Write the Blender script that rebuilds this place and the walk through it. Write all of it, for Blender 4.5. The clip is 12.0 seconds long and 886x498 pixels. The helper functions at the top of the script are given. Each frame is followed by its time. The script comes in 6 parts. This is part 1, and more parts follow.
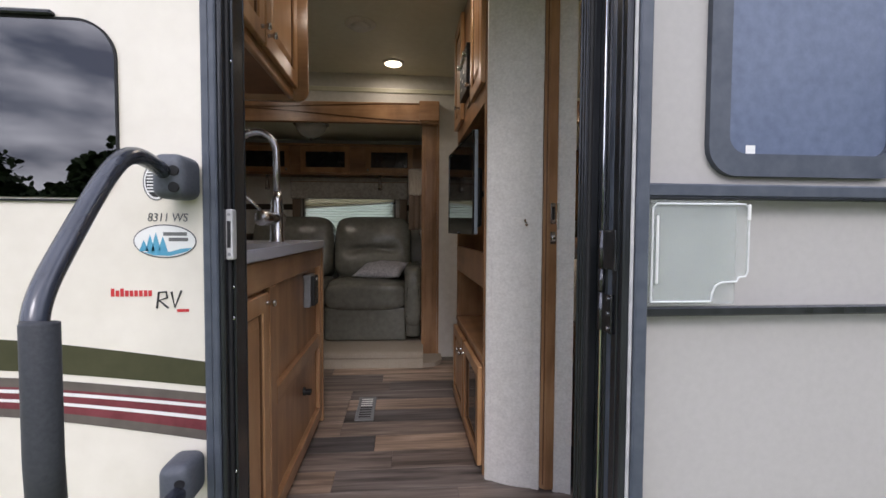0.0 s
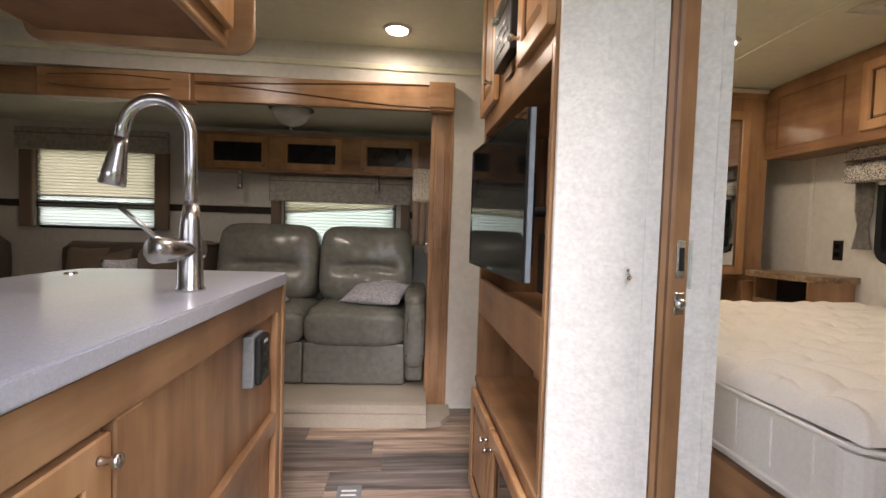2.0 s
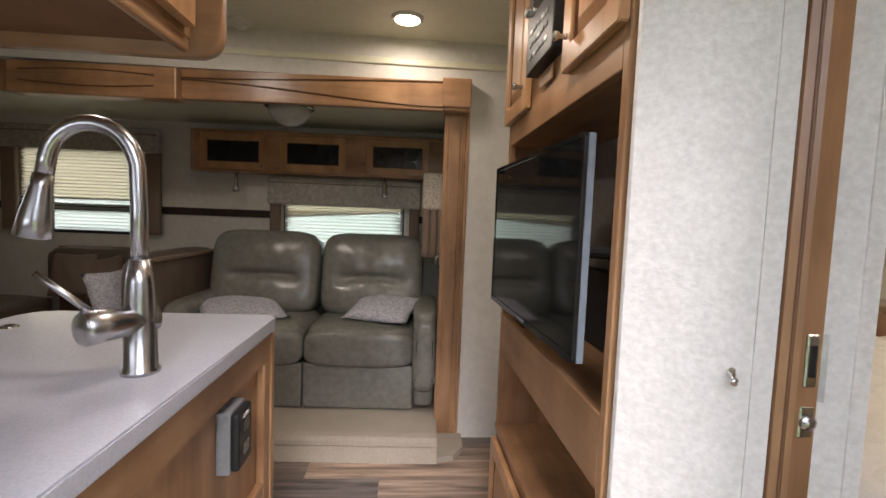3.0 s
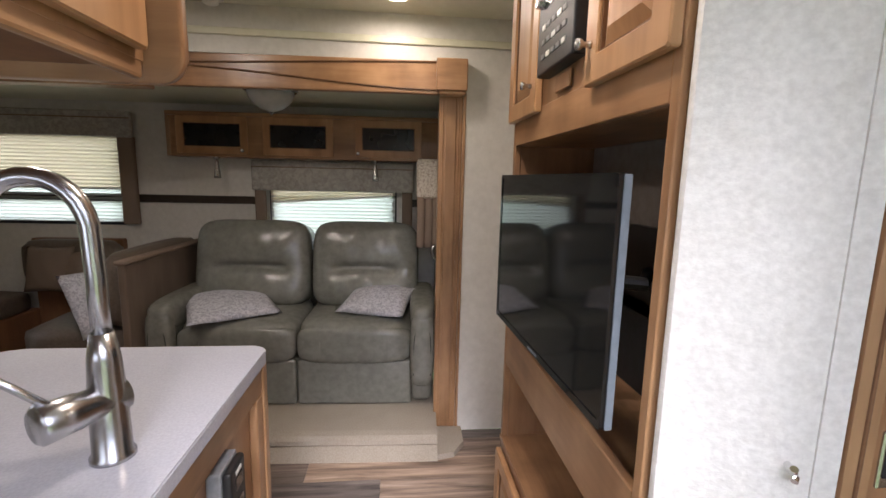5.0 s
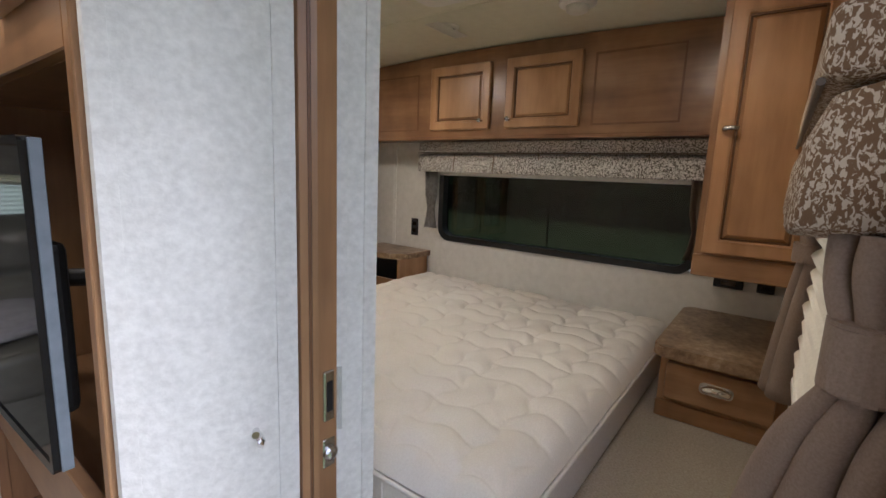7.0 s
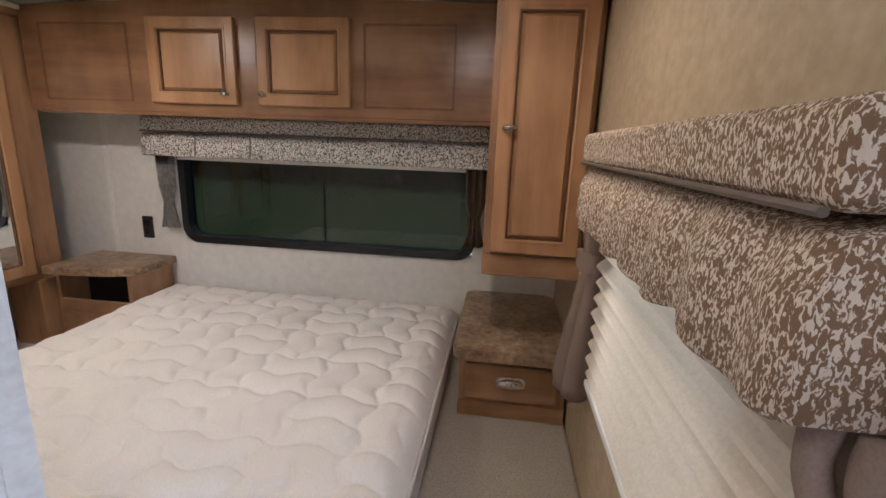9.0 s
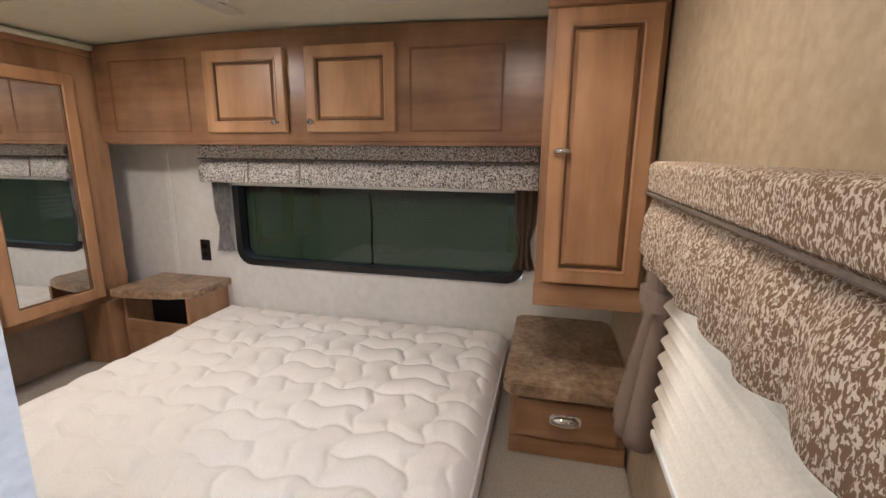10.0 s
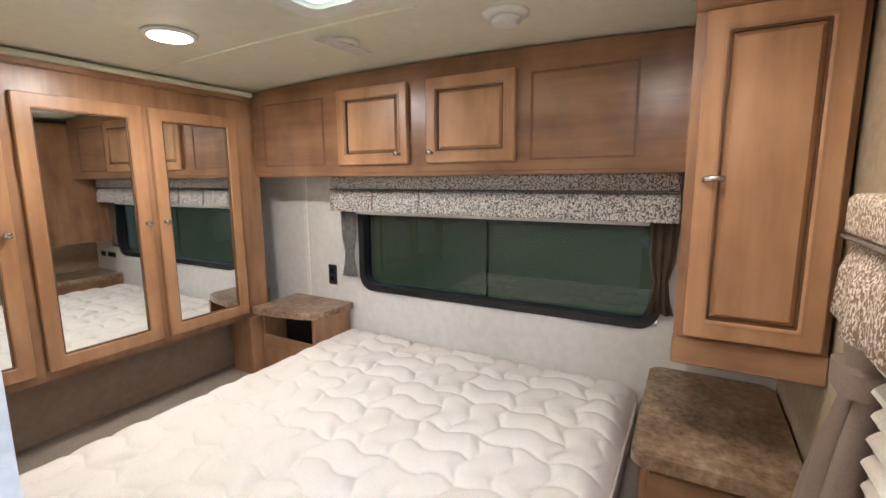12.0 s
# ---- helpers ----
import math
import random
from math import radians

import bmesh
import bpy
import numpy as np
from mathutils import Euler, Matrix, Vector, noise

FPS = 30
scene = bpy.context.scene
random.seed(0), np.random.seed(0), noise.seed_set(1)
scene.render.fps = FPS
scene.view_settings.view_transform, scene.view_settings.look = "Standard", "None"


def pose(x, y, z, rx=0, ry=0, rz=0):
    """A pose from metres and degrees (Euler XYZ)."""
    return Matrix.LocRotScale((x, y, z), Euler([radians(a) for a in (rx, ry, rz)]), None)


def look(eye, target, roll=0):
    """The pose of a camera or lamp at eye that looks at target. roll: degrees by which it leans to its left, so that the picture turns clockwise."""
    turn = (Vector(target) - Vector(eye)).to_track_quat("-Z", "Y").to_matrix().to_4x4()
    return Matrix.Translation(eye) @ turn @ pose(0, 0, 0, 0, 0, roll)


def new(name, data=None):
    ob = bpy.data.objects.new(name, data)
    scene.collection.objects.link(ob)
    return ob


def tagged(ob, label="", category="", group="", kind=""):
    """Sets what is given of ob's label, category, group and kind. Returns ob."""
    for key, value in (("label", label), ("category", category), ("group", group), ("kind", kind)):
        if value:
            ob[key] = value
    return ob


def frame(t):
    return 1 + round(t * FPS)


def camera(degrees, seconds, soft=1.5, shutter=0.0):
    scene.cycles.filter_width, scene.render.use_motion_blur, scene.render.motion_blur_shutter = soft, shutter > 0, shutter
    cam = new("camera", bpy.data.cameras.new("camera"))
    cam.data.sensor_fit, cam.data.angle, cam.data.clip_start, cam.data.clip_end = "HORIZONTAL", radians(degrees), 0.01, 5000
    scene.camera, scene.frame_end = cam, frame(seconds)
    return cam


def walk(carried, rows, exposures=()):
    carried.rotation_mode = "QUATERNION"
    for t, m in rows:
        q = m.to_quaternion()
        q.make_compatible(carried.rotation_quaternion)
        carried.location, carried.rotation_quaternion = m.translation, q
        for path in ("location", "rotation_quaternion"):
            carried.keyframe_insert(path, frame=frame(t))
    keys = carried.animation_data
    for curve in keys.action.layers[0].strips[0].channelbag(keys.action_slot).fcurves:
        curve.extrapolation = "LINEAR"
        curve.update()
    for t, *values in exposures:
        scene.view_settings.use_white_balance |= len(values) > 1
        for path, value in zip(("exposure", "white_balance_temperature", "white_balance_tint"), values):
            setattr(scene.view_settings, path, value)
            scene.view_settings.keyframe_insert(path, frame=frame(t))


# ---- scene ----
cam = camera(89.3, 12.0)
PATH = [
    (0, (0.359, -0.94, 0.959), (0.542, 1.05, 0.877), 0.3),
    (0.5, (0.317, -0.785, 0.949), (0.484, 1.206, 0.869), 0.4),
    (1, (0.285, -0.601, 0.96), (0.449, 1.391, 0.884), 0.5),
    (1.5, (0.331, -0.357, 0.979), (0.52, 1.633, 0.907), 1.1),
    (2, (0.356, -0.205, 1.065), (0.537, 1.785, 0.981), 1.8),
    (2.5, (0.36, -0.056, 1.094), (0.512, 1.935, 0.978), 2.2),
    (3, (0.338, 0.056, 1.201), (0.492, 2.045, 1.059), 2.2),
    (3.2, (0.341, 0.085, 1.224), (0.495, 2.074, 1.084), 2.2),
    (4.8, (0.302, 0.183, 1.327), (0.506, 2.154, 1.055), 2.3),
    (5, (0.311, 0.183, 1.344), (0.511, 2.149, 1.037), 1.3),
    (5.5, (0.344, 0.18, 1.34), (0.866, 2.084, 1.022), 1.6),
    (6, (0.412, 0.173, 1.341), (1.437, 1.86, 1.02), 2.4),
    (6.5, (0.464, 0.161, 1.343), (1.837, 1.581, 1.021), 2.2),
    (7, (0.516, 0.15, 1.334), (2.102, 1.326, 1.01), 2.3),
    (7.5, (0.595, 0.142, 1.325), (2.309, 1.11, 0.976), 2.8),
    (7.7, (0.624, 0.146, 1.335), (2.383, 1.021, 0.963), 2.4),
    (9.3, (0.75, 0.311, 1.462), (2.687, 0.513, 1.005), 2.3),
    (9.5, (0.76, 0.312, 1.472), (2.693, 0.552, 1.018), 1.8),
    (10, (0.797, 0.309, 1.486), (2.7, 0.759, 1.065), 0.5),
    (10.5, (0.822, 0.31, 1.497), (2.689, 0.936, 1.149), -0.1),
    (11, (0.856, 0.306, 1.497), (2.685, 1.05, 1.18), -0.0),
    (11.5, (0.88, 0.317, 1.497), (2.661, 1.171, 1.187), 0.0),
    (12, (0.896, 0.316, 1.496), (2.621, 1.28, 1.187), -0.4),
]
EXPOSURES = [(0, 0.1, 6100, 19), (0.8, 0.16, 6100, 20), (1.5, 0.7, 6400, 21), (1.9, 1.5, 6300, 20), (2.1, 1.5, 6300, 20), (2.5, 1.25, 6300, 20), (3.0, 1.4, 6200, 19), (5.0, 1.6, 6000, 20), (6.0, 1.3, 5800, 19), (6.6, 1.1, 5700, 18), (7.0, 1.15, 5600, 18), (7.5, 1.5, 5500, 21), (9.3, 1.55, 5350, 23), (10.0, 1.92, 5350, 22), (11.0, 2.2, 5250, 20), (12.0, 2.3, 5150, 19)]
walk(cam, [(t, look(eye, target, roll)) for t, eye, target, roll in PATH], EXPOSURES)

# ---- world and light ----
GROUND = -0.62
world = bpy.data.worlds.new("sky")
scene.world = world
world.use_nodes = True
wn, wl = world.node_tree.nodes, world.node_tree.links
wn.clear()
sky = wn.new("ShaderNodeTexSky")
sky.sky_type, sky.sun_disc = "NISHITA", False
sky.sun_elevation, sky.sun_rotation = radians(38), radians(180)
sky.air_density, sky.dust_density = 1.0, 3.0
tc = wn.new("ShaderNodeTexCoord")
mp = wn.new("ShaderNodeMapping")
mp.inputs["Scale"].default_value = (1.0, 1.0, 2.6)
cloud = wn.new("ShaderNodeTexNoise")
cloud.inputs["Scale"].default_value, cloud.inputs["Detail"].default_value = 3.7, 7.0
ramp = wn.new("ShaderNodeValToRGB")
ramp.color_ramp.elements[0].position, ramp.color_ramp.elements[0].color = 0.41, (3.6, 4.1, 5.4, 1)
ramp.color_ramp.elements[1].position, ramp.color_ramp.elements[1].color = 0.62, (22.0, 22.4, 23.0, 1)
mixw = wn.new("ShaderNodeMixRGB")
mixw.inputs["Fac"].default_value = 0.82
bgn = wn.new("ShaderNodeBackground")
bgn.inputs["Strength"].default_value = 0.15
wout = wn.new("ShaderNodeOutputWorld")
wl.new(tc.outputs["Generated"], mp.inputs["Vector"])
wl.new(mp.outputs["Vector"], cloud.inputs["Vector"])
wl.new(cloud.outputs["Fac"], ramp.inputs["Fac"])
wl.new(sky.outputs["Color"], mixw.inputs[1])
wl.new(ramp.outputs["Color"], mixw.inputs[2])
wl.new(mixw.outputs["Color"], bgn.inputs["Color"])
wl.new(bgn.outputs["Background"], wout.inputs["Surface"])

sun_data = bpy.data.lights.new("sun", "SUN")
sun_data.energy, sun_data.angle, sun_data.color = 1.38, radians(20), (1.0, 0.96, 0.9)
sun = new("sun", sun_data)
sun.matrix_world = look((0.2, -6, 4.7), (0, 0, 0))


def disc_lamp(x, y, z, watts, colour, size=0.12):
    d = bpy.data.lights.new("ceiling_and_fill_light", "AREA")
    d.shape, d.size, d.energy, d.color = "DISK", size, watts, colour
    o = new("ceiling_and_fill_light", d)
    o.matrix_world = pose(x, y, z)
    return o


WARM = (1.0, 0.88, 0.70)
BED_WARM = (1.0, 0.84, 0.60)
disc_lamp(0.30, 2.18, 2.068, 0.85, WARM)
# next two: unseen lamps, added to brighten island, floor and sofa
disc_lamp(0.36, 0.95, 2.068, 1.9, WARM)
disc_lamp(-0.70, 1.60, 2.068, 2.7, WARM)
disc_lamp(1.71, 1.665, 1.882, 2.0, BED_WARM)
disc_lamp(1.56, 0.46, 1.868, 0.95, BED_WARM)


def window_light(centre, target, w, h, watts):
    """The sky's light in a window's opening, outside its shade."""
    d = bpy.data.lights.new("window_daylight", "AREA")
    d.shape, d.size, d.size_y, d.energy, d.color = "RECTANGLE", w, h, watts, (0.88, 0.95, 1.0)
    o = new("window_daylight", d)
    o.matrix_world = look(centre, target)
    return o


window_light((-0.17, 3.40, 1.10), (-0.17, 2.0, 1.10), 0.80, 0.48, 0.6)
window_light((-1.98, 3.45, 1.30), (-1.98, 2.0, 1.30), 0.82, 0.55, 0.7)
window_light((-0.52, 0.03, 1.19), (-0.52, 2.0, 1.19), 0.50, 0.22, 0.4)
window_light((1.32, 0.010, 1.16), (1.32, 2.0, 1.16), 0.58, 0.45, 0.5)
window_light((1.60, 0.99, 1.9150), (1.60, 0.9901, 0.0), 0.27, 0.27, 1.7)


# ---- materials ----
def base_mat(name, rough=0.6, metal=0.0, spec=0.5):
    m = bpy.data.materials.new(name)
    m.use_nodes = True
    n, l = m.node_tree.nodes, m.node_tree.links
    p = n["Principled BSDF"]
    p.inputs["Roughness"].default_value, p.inputs["Metallic"].default_value = rough, metal
    p.inputs["Specular IOR Level"].default_value = spec
    return m, n, l, p


def coords(n, l, scale, turn=(0, 0, 0)):
    t, mpg = n.new("ShaderNodeTexCoord"), n.new("ShaderNodeMapping")
    mpg.inputs["Scale"].default_value, mpg.inputs["Rotation"].default_value = scale, turn
    l.new(t.outputs["Object"], mpg.inputs["Vector"])
    return mpg


def noise_tex(n, l, vec, scale, detail=4.0, rough=0.55):
    t = n.new("ShaderNodeTexNoise")
    t.inputs["Scale"].default_value, t.inputs["Detail"].default_value, t.inputs["Roughness"].default_value = scale, detail, rough
    l.new(vec.outputs["Vector"], t.inputs["Vector"])
    return t


def ramp_of(n, l, src, stops):
    r = n.new("ShaderNodeValToRGB")
    e = r.color_ramp.elements
    while len(e) < len(stops):
        e.new(0.5)
    for el, (pos, col) in zip(e, stops):
        el.position, el.color = pos, (*col, 1)
    l.new(src, r.inputs["Fac"])
    return r


def bump(n, l, p, src, strength, dist):
    b = n.new("ShaderNodeBump")
    b.inputs["Strength"].default_value, b.inputs["Distance"].default_value = strength, dist
    l.new(src, b.inputs["Height"])
    l.new(b.outputs["Normal"], p.inputs["Normal"])


def vary_by_object(n, l, colour_out, p, amount):
    """Multiply the colour by a little brightness that differs from object to object."""
    oi, mr, mx = n.new("ShaderNodeObjectInfo"), n.new("ShaderNodeMapRange"), n.new("ShaderNodeHueSaturation")
    mr.inputs["To Min"].default_value, mr.inputs["To Max"].default_value = 1 - amount, 1 + amount
    l.new(oi.outputs["Random"], mr.inputs["Value"])
    l.new(mr.outputs["Result"], mx.inputs["Value"])
    l.new(colour_out, mx.inputs["Color"])
    l.new(mx.outputs["Color"], p.inputs["Base Color"])


def speckled(name, c1, c2, scale=60, rough=0.6, bump_s=0.15, dist=0.002, spec=0.4, stretch=(1, 1, 1), metal=0.0, big=3.0):
    """Two-scale variation between two close colours with fine relief."""
    m, n, l, p = base_mat(name, rough, metal, spec)
    v = coords(n, l, stretch)
    fine, wide = noise_tex(n, l, v, scale), noise_tex(n, l, v, big, 3)
    add = n.new("ShaderNodeMath")
    add.operation = "MULTIPLY_ADD"
    add.inputs[1].default_value = 0.65
    l.new(fine.outputs["Fac"], add.inputs[0])
    half = n.new("ShaderNodeMath")
    half.operation = "MULTIPLY"
    half.inputs[1].default_value = 0.35
    l.new(wide.outputs["Fac"], half.inputs[0])
    l.new(half.outputs[0], add.inputs[2])
    r = ramp_of(n, l, add.outputs[0], [(0.36, c1), (0.64, c2)])
    l.new(r.outputs["Color"], p.inputs["Base Color"])
    if bump_s:
        bump(n, l, p, fine.outputs["Fac"], bump_s, dist)
    return m


def wood(name, grain, dark, mid, light, rough=0.30):
    """Stained maple; grain: the axis along which it runs."""
    m, n, l, p = base_mat(name, rough, 0, 0.45)
    s = [16.0, 16.0, 16.0]
    s["xyz".index(grain)] = 1.6
    v = coords(n, l, s)
    g = noise_tex(n, l, v, 1.0, 6, 0.6)
    v2 = coords(n, l, (3.4, 3.4, 2.2))
    w = noise_tex(n, l, v2, 1.6, 3)
    add = n.new("ShaderNodeMath")
    add.operation = "MULTIPLY_ADD"
    add.inputs[1].default_value = 0.5
    half = n.new("ShaderNodeMath")
    half.operation = "MULTIPLY"
    half.inputs[1].default_value = 0.5
    l.new(w.outputs["Fac"], half.inputs[0])
    l.new(g.outputs["Fac"], add.inputs[0])
    l.new(half.outputs[0], add.inputs[2])
    r = ramp_of(n, l, add.outputs[0], [(0.37, dark), (0.5, mid), (0.63, light)])
    vary_by_object(n, l, r.outputs["Color"], p, 0.07)
    bump(n, l, p, g.outputs["Fac"], 0.06, 0.001)
    return m


WD, WM_, WL_ = (0.205, 0.108, 0.052), (0.328, 0.180, 0.088), (0.445, 0.262, 0.135)
wood_z = wood("maple_upright", "z", WD, WM_, WL_)
wood_x = wood("maple_across", "x", WD, WM_, WL_)
wood_y = wood("maple_along", "y", WD, WM_, WL_)
glaze = speckled("dark_glaze_line", (0.11, 0.052, 0.022), (0.16, 0.078, 0.034), 40, 0.5, 0)
wood_door = wood("maple_door", "z", (0.32, 0.165, 0.074), (0.43, 0.238, 0.112), (0.51, 0.300, 0.152), 0.32)
stripe_dark = speckled("black_brown_moulding", (0.026, 0.019, 0.014), (0.042, 0.030, 0.022), 40, 0.4, 0)
dull_panel = speckled("grey_brown_bench_laminate", (0.125, 0.092, 0.068), (0.17, 0.128, 0.096), 14, 0.5, 0.08, 0.001, 0.35, (1, 1, 0.3))
wood_body = wood("maple_veneer", "y", (0.160, 0.080, 0.040), (0.245, 0.128, 0.062), (0.330, 0.182, 0.090), 0.28)
frosted_dark = speckled("blue_grey_obscure_glass", (0.095, 0.12, 0.185), (0.13, 0.16, 0.235), 45, 0.28, 0.25, 0.001)
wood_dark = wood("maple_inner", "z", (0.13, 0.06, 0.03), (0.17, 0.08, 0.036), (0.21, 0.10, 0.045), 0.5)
wallpaper = speckled("pale_textured_wallpaper", (0.65, 0.635, 0.595), (0.79, 0.775, 0.735), 95, 0.62, 0.5, 0.002, 0.3, (1.0, 1.0, 1.2), 0.0, 26.0)
bed_wallpaper = speckled("beige_textured_wallpaper", (0.36, 0.28, 0.17), (0.455, 0.36, 0.235), 50, 0.6, 0.25, 0.002, 0.35)
plain_wall = speckled("off_white_wall_vinyl", (0.62, 0.60, 0.55), (0.70, 0.68, 0.63), 30, 0.55, 0.08, 0.001)
ceiling_mat = speckled("cream_ceiling_vinyl", (0.65, 0.635, 0.49), (0.71, 0.695, 0.55), 25, 0.42, 0.08, 0.001)
# white worktop, tinted blue for the sky that it reflects
counter_mat = speckled("white_solid_surface_sky_tint", (0.44, 0.45, 0.505), (0.52, 0.53, 0.585), 220, 0.16, 0.0, spec=0.5)
carpet_mat = speckled("taupe_carpet", (0.31, 0.268, 0.215), (0.42, 0.372, 0.308), 170, 0.95, 0.6, 0.004, 0.1)
leather = speckled("grey_olive_leather", (0.155, 0.158, 0.134), (0.212, 0.214, 0.184), 26, 0.27, 0.22, 0.003, 0.55)
steel = speckled("brushed_nickel", (0.44, 0.435, 0.435), (0.58, 0.575, 0.57), 120, 0.27, 0.05, 0.0005, 0.5, (1, 1, 0.1), 1.0)
chrome = speckled("polished_chrome", (0.75, 0.75, 0.75), (0.82, 0.82, 0.82), 30, 0.1, 0.0, metal=1.0)
black_plastic = speckled("black_plastic", (0.010, 0.010, 0.011), (0.018, 0.018, 0.019), 80, 0.42, 0.05, 0.0005)
niche_black = speckled("black_niche_panel", (0.020, 0.023, 0.026), (0.034, 0.038, 0.042), 30, 0.5, 0.05, 0.0005)
niche_grey = speckled("grey_brown_niche_lining", (0.20, 0.178, 0.162), (0.27, 0.245, 0.225), 30, 0.45, 0.06, 0.0005)
smoked_glass = speckled("smoked_cabinet_glass", (0.008, 0.009, 0.010), (0.013, 0.014, 0.015), 10, 0.24, 0.0, spec=0.4)
black_gloss = speckled("glossy_black_screen", (0.006, 0.007, 0.008), (0.010, 0.011, 0.012), 10, 0.06, 0.0, spec=0.6)
grey_plastic = speckled("grey_plastic", (0.16, 0.165, 0.17), (0.22, 0.225, 0.23), 60, 0.5, 0.08, 0.0005)
silver_edge = speckled("silver_grey_plastic", (0.115, 0.14, 0.165), (0.165, 0.19, 0.22), 40, 0.32, 0.03)
frame_black = speckled("black_painted_aluminium", (0.012, 0.0135, 0.016), (0.026, 0.028, 0.032), 30, 0.2, 0.04, 0.0005, 0.5, (1, 1, 0.2))
# black tube; the blue of its sky highlights is mixed into the base colour
tube_black = speckled("glossy_black_tube_sky_tint", (0.018, 0.022, 0.034), (0.03, 0.036, 0.052), 20, 0.24, 0.02, 0.0003, 0.9)
worn_edge = speckled("worn_pale_aluminium_edge", (0.33, 0.33, 0.34), (0.52, 0.51, 0.50), 22, 0.5, 0.2, 0.001)
hinge_steel = speckled("black_painted_steel", (0.05, 0.052, 0.056), (0.16, 0.16, 0.17), 60, 0.25, 0.1, 0.0005, 0.6, (1, 1, 0.4), 0.8)
gasket = speckled("black_rubber_gasket", (0.008, 0.008, 0.009), (0.014, 0.014, 0.015), 60, 0.7, 0.2, 0.001)
frame_blue = speckled("dark_grey_blue_frame_paint", (0.055, 0.065, 0.085), (0.085, 0.097, 0.12), 30, 0.4, 0.08, 0.0005)
moulded = speckled("blue_grey_moulded_plastic", (0.075, 0.082, 0.098), (0.10, 0.108, 0.125), 160, 0.5, 0.15, 0.0005)
foam = speckled("grey_foam_grip", (0.04, 0.043, 0.049), (0.055, 0.058, 0.064), 200, 0.5, 0.2, 0.001, 0.2)
cream_skin = speckled("cream_gel_coat", (0.70, 0.655, 0.56), (0.76, 0.715, 0.62), 14, 0.22, 0.03, 0.001, 0.5)
door_grey = speckled("warm_grey_door_skin", (0.39, 0.375, 0.355), (0.415, 0.40, 0.38), 60, 0.5, 0.06, 0.001)
white_plastic = speckled("white_plastic", (0.68, 0.67, 0.62), (0.76, 0.75, 0.70), 40, 0.4, 0.05, 0.0005)


def make_marble():
    m, n, l, p = base_mat("brown_mottled_laminate", 0.3, 0, 0.5)
    v = coords(n, l, (1, 1, 1))
    a, b = noise_tex(n, l, v, 9, 8, 0.65), noise_tex(n, l, v, 45, 5, 0.6)
    mx = n.new("ShaderNodeMath")
    mx.operation = "MULTIPLY_ADD"
    mx.inputs[1].default_value, mx.inputs[2].default_value = 0.55, 0.0
    l.new(a.outputs["Fac"], mx.inputs[0])
    h = n.new("ShaderNodeMath")
    h.operation = "MULTIPLY"
    h.inputs[1].default_value = 0.45
    l.new(b.outputs["Fac"], h.inputs[0])
    l.new(h.outputs[0], mx.inputs[2])
    r = ramp_of(n, l, mx.outputs[0], [(0.36, (0.10, 0.058, 0.032)), (0.47, (0.25, 0.163, 0.092)), (0.57, (0.37, 0.262, 0.16)), (0.66, (0.52, 0.41, 0.29))])
    l.new(r.outputs["Color"], p.inputs["Base Color"])
    return m


marble_top = make_marble()


def make_fabric(name, c_dark, c_light, scale, stretch, lo=0.44, hi=0.52):
    """Upholstery print: pale blotches on a darker ground, with weave relief."""
    m, n, l, p = base_mat(name, 0.85, 0, 0.2)
    v = coords(n, l, stretch)
    a = noise_tex(n, l, v, scale, 2.0, 0.5)
    a.inputs["Distortion"].default_value = 0.9
    r = ramp_of(n, l, a.outputs["Fac"], [(lo, c_dark), (hi, c_light)])
    l.new(r.outputs["Color"], p.inputs["Base Color"])
    w = noise_tex(n, l, coords(n, l, (1, 1, 1)), 400, 2)
    bump(n, l, p, w.outputs["Fac"], 0.4, 0.001)
    return m


print_fabric = make_fabric("brown_and_white_print_fabric", (0.20, 0.125, 0.072), (0.60, 0.52, 0.41), 290, (1.25, 1.0, 0.62), 0.505, 0.55)
print_fine = make_fabric("grey_and_white_print_fabric", (0.11, 0.092, 0.075), (0.66, 0.63, 0.58), 190, (0.9, 1.0, 0.85), 0.45, 0.52)
valance_grey = make_fabric("grey_mottled_fabric", (0.33, 0.31, 0.28), (0.46, 0.44, 0.40), 34, (1, 1, 1), 0.36, 0.66)
pale_print = make_fabric("cream_and_taupe_print_fabric", (0.36, 0.30, 0.235), (0.63, 0.58, 0.50), 150, (1, 1, 0.8), 0.42, 0.50)
pillow_print = make_fabric("grey_patterned_cushion_fabric", (0.37, 0.375, 0.42), (0.58, 0.58, 0.62), 75, (1, 1, 1), 0.40, 0.58)
brown_cloth = speckled("taupe_brown_cloth", (0.195, 0.142, 0.104), (0.25, 0.19, 0.146), 420, 0.85, 0.15, 0.0006, 0.25)
brown_seat = speckled("dark_brown_dinette_vinyl", (0.105, 0.08, 0.06), (0.15, 0.118, 0.09), 80, 0.5, 0.2, 0.001)
mattress_mat = speckled("cream_quilted_ticking", (0.72, 0.685, 0.63), (0.80, 0.765, 0.71), 260, 0.75, 0.3, 0.001, 0.25)
mattress_side = speckled("cream_mattress_border", (0.66, 0.63, 0.58), (0.73, 0.70, 0.65), 120, 0.7, 0.25, 0.001, 0.25)
# blue-grey carries the daylit shade low on the bed's side
base_shade = speckled("bed_base_blue_grey_shade", (0.12, 0.125, 0.15), (0.17, 0.175, 0.20), 200, 0.9, 0.3, 0.001, 0.15)
recess_wall = speckled("grey_brown_recess_vinyl", (0.30, 0.225, 0.16), (0.37, 0.285, 0.21), 40, 0.6, 0.1, 0.001)
tin = speckled("black_tinted_trim", (0.01, 0.011, 0.012), (0.016, 0.017, 0.018), 60, 0.35, 0.03)


